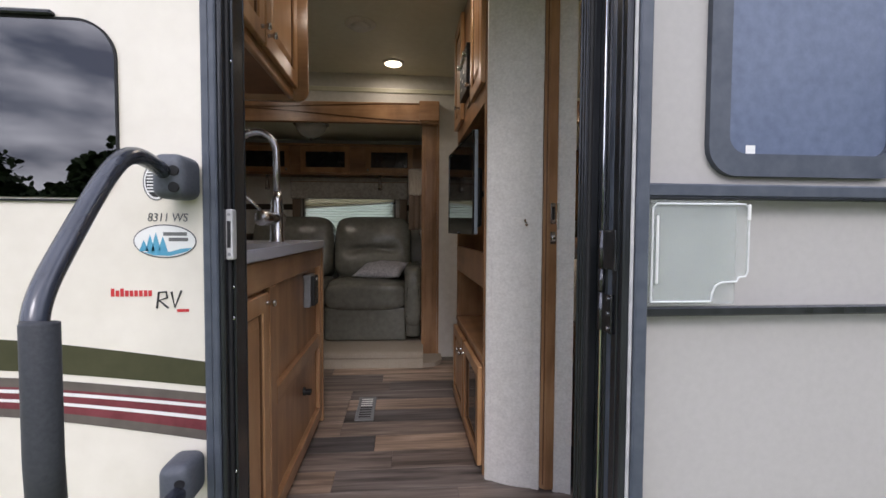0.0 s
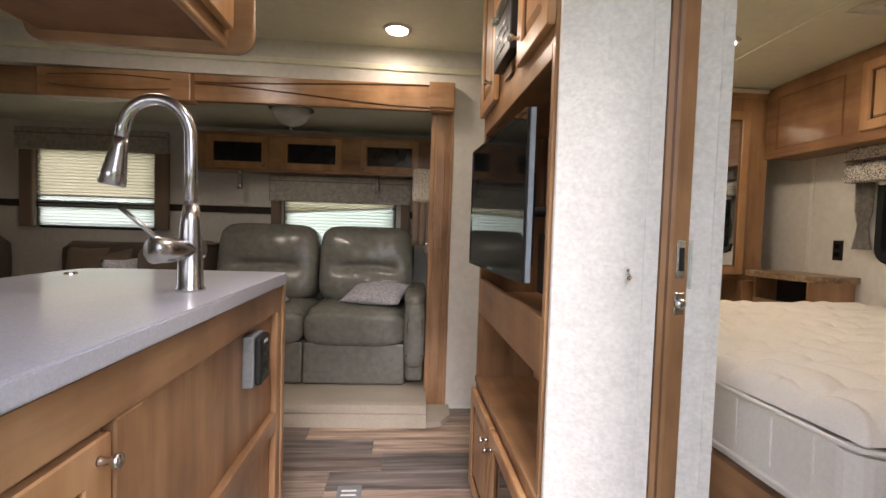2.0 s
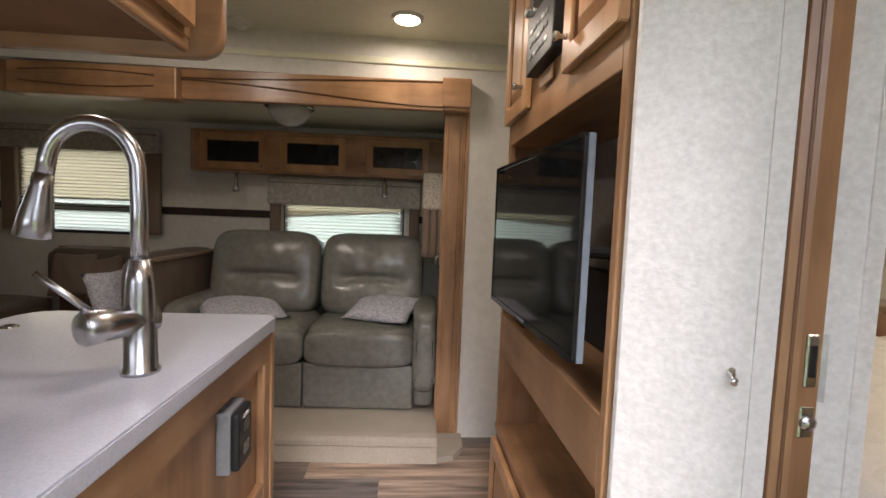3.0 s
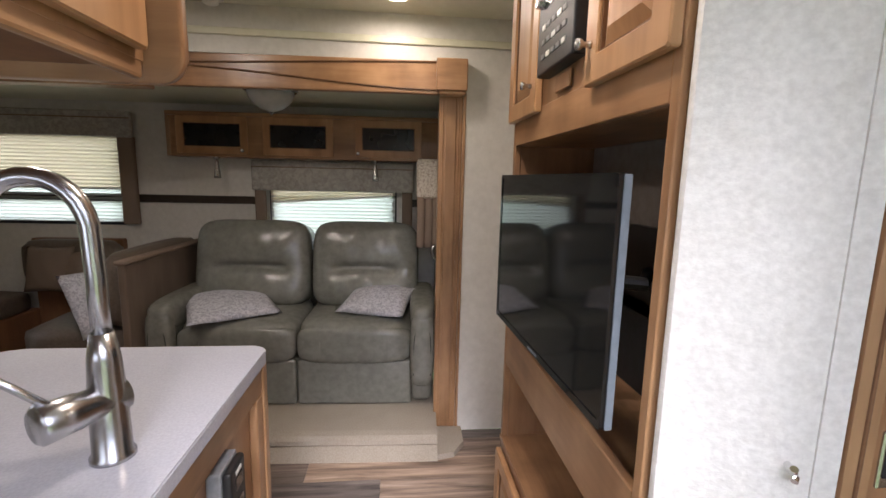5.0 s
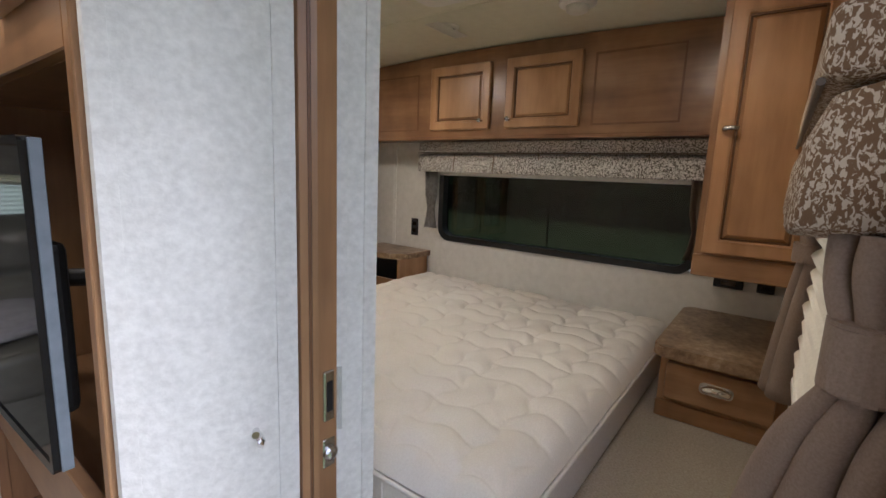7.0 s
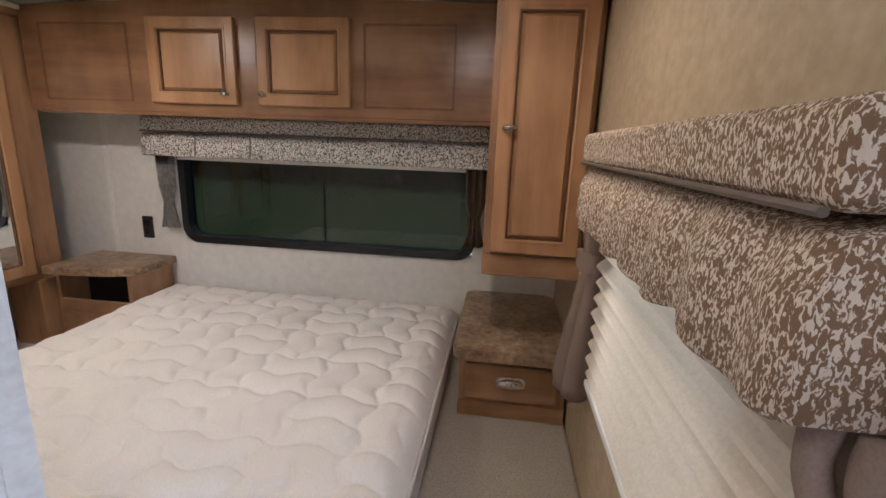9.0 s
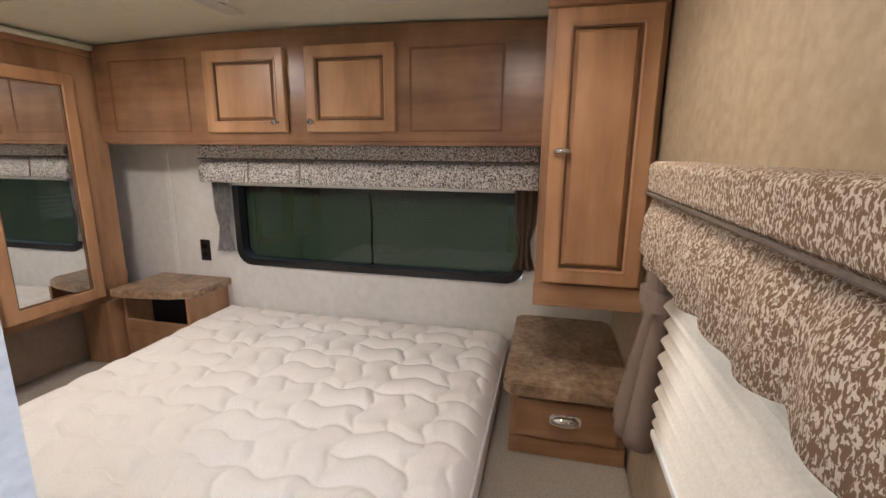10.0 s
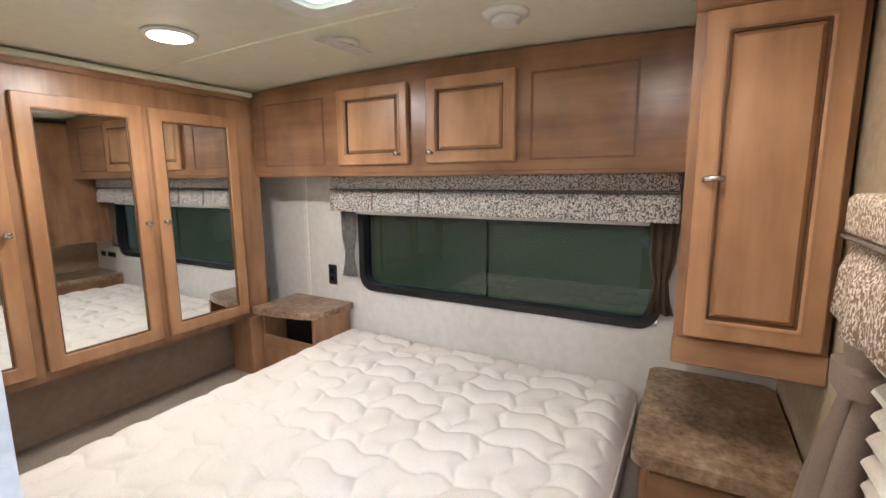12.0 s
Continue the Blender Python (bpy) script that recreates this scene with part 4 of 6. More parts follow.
part("bar", prism(bmesh.new(), [(-0.090, 0.793), (-0.067, 0.793), (-0.067, 0.799), (-0.090, 0.799)], 0.0006, 0.0010, mW), decal_red, dl)

tl = thing("round_label", (-0.13, 0.0, 1.02), "round white rating label with a black printed field", "label")
part("disc", prism(bmesh.new(), ell(0.024, 0.036, -0.125, 1.052), 0.0006, 0.0012, mW), decal_white, tl)
part("dark_field", prism(bmesh.new(), ell(0.0195, 0.0300, -0.125, 1.052), 0.0012, 0.0015, mW), decal_black, tl)
part("rim", loop_ring(bmesh.new(), ell(0.0245, 0.0365, -0.125, 1.052), ell(0.0225, 0.0340, -0.125, 1.052), 0.0006, 0.0014, mW), decal_grey, tl)
for k in range(7):
    z = 1.032 + 0.0062 * k
    part("bar", prism(bmesh.new(), [(-0.142, z), (-0.112, z), (-0.112, z + 0.003), (-0.142, z + 0.003)], 0.0015, 0.0018, mW), decal_white, tl)
tx = bpy.data.curves.new("model_number", "FONT")
tx.body, tx.size, tx.extrude, tx.shear = "8311 WS", 0.0235, 0.0004, 0.15
tx.align_x = "LEFT"
tmp = new("model_number_source", tx)
bpy.context.view_layer.update()
me = bpy.data.meshes.new_from_object(tmp.evaluated_get(bpy.context.evaluated_depsgraph_get()))
bpy.data.objects.remove(tmp)
me.materials.clear()
me.materials.append(decal_grey)
num = tagged(new("model_number_decal", me), "grey slanted number 8311 WS on the cream wall", "decal")
num.matrix_world = mW @ Matrix.Translation((-0.143, 0.9745, 0.001)) @ Matrix.Diagonal((0.86, 1, 1, 1))


# ---- slide-out furniture ----
PLACE[0] = SLIDE_TURN
sf = thing("sofa", (-0.22, 2.85, 0.10), "grey-olive leather two-seat reclining sofa with padded arms", "sofa")
SX = (-0.86, -0.235, 0.388)
part("base", B(-0.84, 2.56, 0.104, 0.38, 3.20, 0.36, 0.02, 2), leather, sf)
for x in (-0.78, 0.35):
    for y in (2.62, 3.12):
        part("foot", lathe(bmesh.new(), (x, y, 0.10), (0, 0, 1), [(0, 0.022), (0.03, 0.026)], 10), black_plastic, sf)
for k in range(2):
    a, b = SX[k], SX[k + 1]
    w, c = b - a, (a + b) / 2
    seat = part("seat_cushion", cushion(bmesh.new(), (c, 2.80, 0.46), (w + 0.004, 0.60, 0.235), 0.38, 28), leather, sf, "", True)
    part("front_roll", cushion(bmesh.new(), (c, 2.555, 0.445), (w - 0.004, 0.13, 0.21), 0.46, 24), leather, seat, "", True)
    for u in (-0.19, 0.19):
        part("seam", sweep(bmesh.new(), curve_pts([(c + u, 2.66, 0.572), (c + u * 0.98, 2.56, 0.553), (c + u * 0.95, 2.492, 0.47), (c + u * 0.95, 2.492, 0.40)], 5), 0.0022, 6), leather, seat)
    part("footrest", B(a + 0.003, 2.515, 0.106, b - 0.003, 2.557, 0.36, 0.014, 3), leather, sf)
    tilt = Matrix.Rotation(radians(-13), 4, "X")
    bx0, bx1 = ((-0.925, -0.243), (-0.232, 0.420))[k]
    bc, bw = (bx0 + bx1) / 2, bx1 - bx0
    bm = cushion(bmesh.new(), (bc, 3.02, 0.795), (bw, 0.30, 0.535), 0.36, 60, tilt)
    for q in bm.verts:
        if q.co.y < 3.06:
            u, h = (q.co.x - bc) / (bw / 2), q.co.z - 0.795
            arc_h = 0.012 - 0.045 * u * u
            crease = math.exp(-((h - arc_h) / 0.020) ** 2) * max(0.0, 1 - (u / 0.62) ** 4)
            tufts = sum(math.exp(-((u - t) / 0.16) ** 2) for t in (-0.5, 0.5)) * math.exp(-((h - arc_h) / 0.055) ** 2)
            plump = 0.022 * math.cos(math.pi * min(1.0, abs(h - 0.13) / 0.13) / 2) + 0.020 * math.cos(math.pi * min(1.0, abs(h + 0.14) / 0.13) / 2)
            folds = 0.0030 * math.sin(17 * u + 9 * h) * math.sin(23 * h + 3 * u)
            q.co.y += 0.034 * crease + 0.016 * tufts - plump * max(0.0, 1 - u * u) - folds * max(0.0, 1 - u * u)
    part("back_cushion", bm, leather, sf, "", True)
for s, x in ((-1, -0.915), (1, 0.443)):
    arm = part("arm", B(x - 0.055, 2.50, 0.13, x + 0.055, 3.14, 0.56, 0.03, 3), leather, sf, "", True)
    part("arm_pad", cushion(bmesh.new(), (x, 2.78, 0.605), (0.145, 0.66, 0.17), 0.5, 24), leather, arm, "", True)
    part("arm_front", cushion(bmesh.new(), (x, 2.492, 0.44), (0.13, 0.10, 0.42), 0.5, 14), leather, arm, "", True)
    part("seam", sweep(bmesh.new(), curve_pts([(x - 0.045, 2.452, 0.30), (x - 0.04, 2.448, 0.52), (x, 2.455, 0.60), (x + 0.04, 2.448, 0.52), (x + 0.045, 2.452, 0.30)], 6), 0.004, 6), gasket, arm)


def throw_pillow(name, c, size, turn, label, group="cushions on the sofa", cover=None):
    t = thing(name, (c[0], c[1], c[2] - 0.05), label, "pillow", group)
    bm = bmesh.new()
    n = 14
    m = Matrix.Translation(c) @ turn
    top, bot = [], []
    for i in range(n + 1):
        for j in range(n + 1):
            u, v = 2 * i / n - 1, 2 * j / n - 1
            h = max(0.0, (1 - u ** 2) * (1 - v ** 2)) ** 0.55
            pinch = 1 - 0.16 * (1 - abs(u * v)) * (abs(u) ** 3 + abs(v) ** 3) / 2
            x, y = u * size[0] / 2 * pinch, v * size[1] / 2 * pinch
            wr = 0.004 * math.sin(9 * u + 5 * v)
            top.append(bm.verts.new(m @ Vector((x, y, h * size[2] / 2 + wr * h))))
            bot.append(bm.verts.new(m @ Vector((x, y, -h * size[2] / 2 - 0.0005))))
    for i in range(n):
        for j in range(n):
            a = i * (n + 1) + j
            bm.faces.new((top[a], top[a + 1], top[a + n + 2], top[a + n + 1]))
            bm.faces.new((bot[a], bot[a + n + 1], bot[a + n + 2], bot[a + 1]))
    bmesh.ops.remove_doubles(bm, verts=bm.verts[:], dist=0.002)
    part("cover", bm, cover or pillow_print, t, "", True)
    return t


throw_pillow("throw_pillow", (-0.64, 2.70, 0.622), (0.47, 0.42, 0.085), Matrix.Rotation(radians(30), 4, "Z") @ Matrix.Rotation(radians(9), 4, "X"), "pale grey patterned cushion lying on the sofa seat")
throw_pillow("throw_pillow", (0.185, 2.74, 0.640), (0.40, 0.32, 0.10), Matrix.Rotation(radians(-16), 4, "Z") @ Matrix.Rotation(radians(17), 4, "X"), "grey and white patterned cushion leaning against the sofa arm")

# overhead cabinet of the slide-out with three smoked-glass doors
oc = thing("overhead_cabinet", (-0.26, 3.23, 1.45), "honey brown overhead cabinet with smoked glass doors", "cabinet")
part("body", B(-1.13, 3.125, 1.452, 0.575, 3.335, 1.715, 0.006, 2), wood_x, oc)
part("top_trim", B(-1.145, 3.105, 1.700, 0.585, 3.16, 1.725, 0.006, 2), wood_x, oc)
part("end_curve", prism(bmesh.new(), [(-1.215, 3.335), (-1.13, 3.335), (-1.13, 3.127), (-1.165, 3.150), (-1.195, 3.205)], 1.455, 1.715, Matrix.Identity(4)), wood_z, oc)
mO = face_matrix((0, 3.125, 0), "-y")
for k, (u0, u1, kn) in enumerate(((-1.085, -0.655, -0.680), (-0.562, -0.127, None), (0.010, 0.430, 0.032))):
    panel_door(mO, u0, 1.470, u1, 1.700, oc, wood_z, wood_x, 0.044, 0.017, smoked_glass, (kn, 1.492) if kn else None, label="door with a smoked glass pane")
for x in (-0.87, 0.13):
    rl = thing("reading_lamp", (x, 3.20, 1.30), "small brushed nickel reading spotlight under the cabinet", "lamp", "reading lamps")
    part("mount", lathe(bmesh.new(), (x, 3.17, 1.452), (0, 0, -1), [(0, 0.022), (0.008, 0.022), (0.012, 0.01)], 14), steel, rl)
    part("shade", lathe(bmesh.new(), (x, 3.165, 1.445), (0.05, -0.12, -1), [(0, 0.008), (0.03, 0.011), (0.10, 0.020), (0.125, 0.022), (0.126, 0.018)], 16), steel, rl, "", True)

# dome light
dm = thing("dome_light", (-0.347, 2.604, 1.66), "unlit frosted dome light with nickel rim on the slide-out ceiling", "lamp")
DO = (-0.347, 2.604, 1.80)
part("canopy", lathe(bmesh.new(), DO, (0, 0, -1), [(0, 0.085), (0.010, 0.088), (0.030, 0.060)], 28), steel, dm, "", True)
part("rim", lathe(bmesh.new(), (DO[0], DO[1], 1.785), (0, 0, -1), [(0, 0.105), (0.004, 0.132), (0.014, 0.136), (0.022, 0.124)], 32), steel, dm, "brushed nickel rim", True)
part("bowl", lathe(bmesh.new(), (DO[0], DO[1], 1.766), (0, 0, -1), [(0, 0.118), (0.035, 0.108), (0.065, 0.084), (0.088, 0.050), (0.100, 0.010)], 28), frosted, dm, "frosted glass bowl", True)
part("finial", lathe(bmesh.new(), (DO[0], DO[1], 1.668), (0, 0, -1), [(0, 0.009), (0.008, 0.011), (0.018, 0.004)], 12), steel, dm)


def pleated(bm, x0, x1, z0, z1, y, axis="y", pitch=0.024, depth=0.012, sag=0.0):
    """A pleated cloth between two heights; sag drops the lower edge at its far end."""
    n = max(2, round((z1 - z0) / (pitch / 2)))
    segs = 6
    rows = []
    for i in range(n + 1):
        t = i / n
        row = []
        for k in range(segs + 1):
            u = k / segs
            z = z1 + (z0 + sag * u - z1) * t
            d = depth if i % 2 else 0.0
            row.append(bm.verts.new((x0 + (x1 - x0) * u, y - d if axis == "y" else y + d, z)))
        rows.append(row)
    for a, b in zip(rows, rows[1:]):
        for k in range(segs):
            bm.faces.new((a[k], a[k + 1], b[k + 1], b[k]))
    return bm


def lobed_blind(bm, x0, x1, z0, z1, y, pitch=0.034, depth=0.023):
    """A pleated blind whose folds bow out to a rounded lip, facing +y."""
    n = round((z1 - z0) / pitch)
    rows = []
    for i in range(n):
        for t in (0.0, 0.12, 0.28, 0.45, 0.62, 0.76, 0.88):
            u = min(t / 0.62, (1 - t) / 0.38)
            d = depth * (1 - (1 - u) ** 1.6)
            z = z1 - (i + t) * (z1 - z0) / n
            rows.append([bm.verts.new((x0 + (x1 - x0) * k / 4, y + d + 0.002 * math.sin(2.1 * i + k), z)) for k in range(5)])
    for a, b in zip(rows, rows[1:]):
        for k in range(4):
            bm.faces.new((a[k], a[k + 1], b[k + 1], b[k]))
    return bm


def slide_window(name, x0, x1, z0, z1, blind_z, vx0, vx1, vz0, vz1, label, sag=0.0, side=0.07):
    w = thing(name, ((x0 + x1) / 2, SY - 0.02, z0), label, "window", kind="structure")
    m = face_matrix((0, SY, 0), "-y")
    part("frame", loop_ring(bmesh.new(), rounded(x0 - 0.03, z0 - 0.03, x1 + 0.03, z1 + 0.03, 0.04), rounded(x0, z0, x1, z1, 0.03), -0.03, 0.008, m), tin, w, "black window frame")
    pn = part("pane", B(x0 - 0.01, SY + 0.02, z0 - 0.01, x1 + 0.01, SY + 0.026, z1 + 0.01), pale_glass, w)
    pn.visible_shadow = False
    part("night_shade", pleated(bmesh.new(), x0 - 0.02, x1 + 0.02, blind_z, z1, SY - 0.012, sag=sag), shade_mat, w, "cream pleated shade", False)
    part("shade_rail", sweep(bmesh.new(), [(x0 + 0.005, SY - 0.022, blind_z), (x1 - 0.005, SY - 0.022, blind_z + sag)], 0.008, 8), white_plastic, w)
    part("day_shade", pleated(bmesh.new(), x0 - 0.02, x1 + 0.02, z0 - 0.01, blind_z - 0.008 + max(sag, 0), SY - 0.010, depth=0.008), day_shade_mat, w, "pale thin day shade")
    v = thing("valance", ((vx0 + vx1) / 2, SY - 0.06, vz0), "grey mottled padded window valance with side boards", "valance", "valances in the slide-out")
    part("board", B(vx0, SY - 0.10, vz0, vx1, SY - 0.06, vz1, 0.015, 3), valance_grey, v)
    part("piping", sweep(bmesh.new(), [(vx0 + 0.004, SY - 0.102, vz1 - 0.045), (vx1 - 0.004, SY - 0.102, vz1 - 0.045)], 0.004, 6), brown_cloth, v)
    for a, b in ((vx0 + 0.01, vx0 + 0.01 + side), (vx1 - 0.01 - side, vx1 - 0.01)):
        part("side_board", B(a, SY - 0.075, z0 - 0.02, b, SY - 0.035, vz0 + 0.01, 0.01, 2), brown_cloth, v)
    return w


slide_window("window_2", -0.57, 0.235, 0.85, 1.30, 1.165, -0.69, 0.385, 1.245, 1.445, "window behind the sofa with pleated shade", 0.055)
slide_window("window_3", -2.40, -1.565, 1.02, 1.58, 1.235, -2.52, -1.43, 1.565, 1.73, "dinette window with half lowered pleated shade", 0.0, 0.10)
cp = thing("side_curtain", (0.54, 3.02, 0.88), "patterned valance over a brown curtain panel on the slide-out end", "curtain")
part("valance", B(0.402, 2.645, 1.235, 0.590, 3.12, 1.452, 0.02, 3), pale_print, cp, "pale patterned valance")
for k in range(4):
    x = 0.428 + 0.043 * k
    part("fold", sweep(bmesh.new(), curve_pts([(x, 2.672 + 0.006 * (k % 2), 1.25), (x + 0.002, 2.670, 1.12), (x - 0.001, 2.674, 0.965)], 5), [0.025] * 11, 10), brown_cloth, cp, "", True)
part("panel", B(0.422, 2.68, 0.965, 0.575, 3.08, 1.245, 0.012, 2), brown_cloth, cp)
part("hook", sweep(bmesh.new(), curve_pts([(0.515, 2.66, 0.985), (0.500, 2.64, 0.975), (0.490, 2.63, 0.945), (0.500, 2.64, 0.915), (0.515, 2.645, 0.905)], 5), 0.008, 8), steel, cp, "nickel tieback hook")

# dinette booth
dn = thing("dinette_bench", (-1.3, 2.8, 0.10), "brown dinette bench with a wooden end panel beside the sofa", "bench")
part("end_panel", B(-1.02, 2.36, 0.10, -0.985, 3.30, 0.905, 0.004), dull_panel, dn, "grey-brown end panel")
part("cap", B(-1.03, 2.35, 0.905, -0.975, 3.31, 0.925, 0.006, 2), brown_cloth, dn)
part("box", B(-1.55, 2.45, 0.10, -1.03, 3.30, 0.42, 0.01), wood_dark, dn)
part("seat_cushion", cushion(bmesh.new(), (-1.32, 2.86, 0.48), (0.56, 0.86, 0.15), 0.3, 12), brown_seat, dn, "", True)
part("back_cushion", cushion(bmesh.new(), (-1.11, 2.86, 0.74), (0.15, 0.86, 0.40), 0.35, 12), brown_seat, dn, "", True)
d2 = thing("dinette_bench", (-2.4, 2.8, 0.10), "brown dinette bench under the window", "bench")
part("box", B(-2.70, 2.45, 0.10, -2.15, 3.30, 0.42, 0.01), wood_dark, d2)
part("seat_cushion", cushion(bmesh.new(), (-2.42, 2.86, 0.48), (0.56, 0.86, 0.15), 0.3, 12), brown_seat, d2, "", True)
part("back_cushion", cushion(bmesh.new(), (-2.62, 2.86, 0.74), (0.15, 0.86, 0.40), 0.35, 12), brown_seat, d2, "", True)
bk = thing("dinette_back_cushion", (-1.85, 3.25, 0.10), "brown vinyl dinette side cushion below the window", "cushion")
part("board", B(-2.14, 3.27, 0.10, -1.56, 3.33, 0.90, 0.006), wood_dark, bk)
part("pad", cushion(bmesh.new(), (-1.85, 3.235, 0.75), (0.62, 0.09, 0.30), 0.35, 12), brown_seat, bk, "", True)
throw_pillow("throw_pillow", (-1.95, 3.155, 0.715), (0.30, 0.30, 0.11), Matrix.Rotation(radians(78), 4, "X"), "taupe cushion standing on the dinette seat", "cushions on the dinette", brown_cloth)
throw_pillow("throw_pillow", (-1.74, 3.150, 0.705), (0.28, 0.28, 0.11), Matrix.Rotation(radians(-10), 4, "Z") @ Matrix.Rotation(radians(76), 4, "X") @ Matrix.Rotation(radians(12), 4, "Z"), "taupe cushion standing on the dinette seat", "cushions on the dinette", brown_cloth)
throw_pillow("throw_pillow", (-1.25, 2.56, 0.68), (0.34, 0.34, 0.12), Matrix.Rotation(radians(80), 4, "Z") @ Matrix.Rotation(radians(70), 4, "X"), "blue-grey cushion leaning against the dinette bench back", "cushions on the dinette", pillow_print)
PLACE[0] = None

# ---- kitchen peninsula ----
ki = thing("kitchen_island", (-0.34, 0.7, 0.0), "honey brown kitchen island cabinet with recessed panels", "cabinet")
IX = -0.060
part("body", B(-0.63, 0.06, 0.0, IX, 1.335, 0.872), wood_z, ki)
mI = face_matrix((IX, 0, 0), "+x")
part("top_rail", box(bmesh.new(), 0.09, 0.785, 0, 1.34, 0.872, 0.022, 0.003, 1, mI), wood_y, ki)
part("bottom_rail", box(bmesh.new(), 0.09, 0.03, 0, 1.34, 0.085, 0.022, 0.003, 1, mI), wood_y, ki)
part("mid_rail", box(bmesh.new(), 0.520, 0.395, 0, 1.272, 0.455, 0.022, 0.003, 1, mI), wood_y, ki)
part("stile", box(bmesh.new(), 1.272, 0.085, 0, 1.34, 0.785, 0.022, 0.003, 1, mI), wood_z, ki)
part("stile", box(bmesh.new(), 0.452, 0.085, 0, 0.520, 0.785, 0.022, 0.003, 1, mI), wood_z, ki)
part("corner_post", B(-0.072, 1.318, 0.0, -0.032, 1.347, 0.872, 0.004, 2), wood_z, ki)
panel_door(mI, 0.120, 0.085, 0.448, 0.772, ki, wood_z, wood_y, 0.055, 0.02, None, (0.420, 0.742), label="raised-panel cabinet door")
part("toe_kick", B(-0.062, 0.09, 0.0, -0.0505, 1.34, 0.03, 0.002), glaze, ki)
ox = thing("power_outlet", (-0.03, 1.06, 0.62), "black power outlet in a grey surface box", "outlet")
part("box", B(IX, 1.015, 0.625, -0.030, 1.105, 0.765, 0.004, 2), grey_plastic, ox, "grey plastic box")
part("plate", B(-0.0305, 1.019, 0.631, -0.012, 1.101, 0.761, 0.007, 3), black_plastic, ox)
for z in (0.672, 0.722):
    part("socket", B(-0.0125, 1.042, z - 0.014, -0.0105, 1.078, z + 0.014, 0.003, 2), black_gloss, ox)
part("label", B(-0.0123, 1.045, 0.742, -0.0108, 1.075, 0.750), decal_white, ox)
lt = thing("cabinet_latch", (-0.03, 1.02, 0.25), "small black push latch on the island panel", "latch")
part("plate", lathe(bmesh.new(), (IX + 0.001, 1.00, 0.268), (1, 0, 0), [(0, 0.018), (0.008, 0.017), (0.010, 0.008)], 16), black_plastic, lt)
part("lever", B(-0.052, 0.985, 0.255, -0.025, 1.015, 0.275, 0.004, 2), black_plastic, lt)

# worktop with rounded outer corner
bm = bmesh.new()
outl = [(-0.66, 0.055), (-0.02, 0.055)] + [(-0.055 + 0.035 * math.cos(radians(a)), 1.298 + 0.035 * math.sin(radians(a))) for a in range(0, 91, 15)] + [(-0.60 + 0.06 * math.cos(radians(a)), 1.273 + 0.06 * math.sin(radians(a))) for a in range(90, 181, 15)]
prism(bm, outl, 0.874, 0.908, Matrix.Identity(4))
es = [e for e in bm.edges if abs(e.verts[0].co.z - e.verts[1].co.z) < 1e-5]
bmesh.ops.bevel(bm, geom=es, offset=0.004, segments=2, affect="EDGES")
wt = thing("worktop", (-0.34, 0.7, 0.874), "white solid-surface worktop on the kitchen island", "worktop")
part("slab", bm, counter_mat, wt)
part("under_strip", B(-0.64, 0.06, 0.866, -0.036, 1.32, 0.8745), glaze, wt)

# gooseneck tap
FX, FY, FZ = -0.126, 0.868, 0.908
tp = thing("kitchen_tap", (FX, FY, FZ), "brushed nickel gooseneck tap with pull-down spray head", "tap")
part("base", lathe(bmesh.new(), (FX, FY, FZ), (0, 0, 1), [(0, 0.031), (0.006, 0.031), (0.010, 0.027), (0.10, 0.0255), (0.16, 0.022), (0.20, 0.016)], 24), steel, tp, "", True)
neck = [(FX, FY, FZ + 0.19), (FX, FY, FZ + 0.28), (FX - 0.002, FY, FZ + 0.360)]
R = 0.068
for k in range(1, 13):
    a = radians(172 * k / 12)
    neck.append((FX - 0.004 - R + R * math.cos(a), FY - 0.010 * k / 12, FZ + 0.360 + R * math.sin(a)))
ex, ey, ez = neck[-1]
neck += [(ex - 0.006, ey - 0.002, ez - 0.04)]
part("neck", sweep(bmesh.new(), neck, 0.0135, 16), steel, tp, "", True)
sh = part("spray_head", lathe(bmesh.new(), (ex - 0.005, ey - 0.002, ez - 0.03), (-0.16, -0.03, -1), [(0, 0.0145), (0.02, 0.016), (0.075, 0.024), (0.105, 0.027), (0.108, 0.022)], 20), steel, tp, "", True)
part("valve", lathe(bmesh.new(), (FX + 0.012, FY + 0.02, FZ + 0.095), (-0.50, -0.86, 0), [(0, 0.025), (0.06, 0.025), (0.064, 0.027), (0.110, 0.029), (0.115, 0.024)], 20), steel, tp, "", True)
part("lever", sweep(bmesh.new(), [(FX - 0.030, FY - 0.062, FZ + 0.112), (FX - 0.066, FY - 0.078, FZ + 0.150), (FX - 0.100, FY - 0.093, FZ + 0.185)], [0.006, 0.0055, 0.005], 10), steel, tp, "", True)
sk = thing("sink_cap", (-0.577, 1.151, 0.908), "small chrome cap on the white worktop", "cap")
part("cap", lathe(bmesh.new(), (-0.577, 1.151, 0.908), (0, 0, 1), [(0, 0.018), (0.004, 0.017), (0.006, 0.010)], 16), chrome, sk)

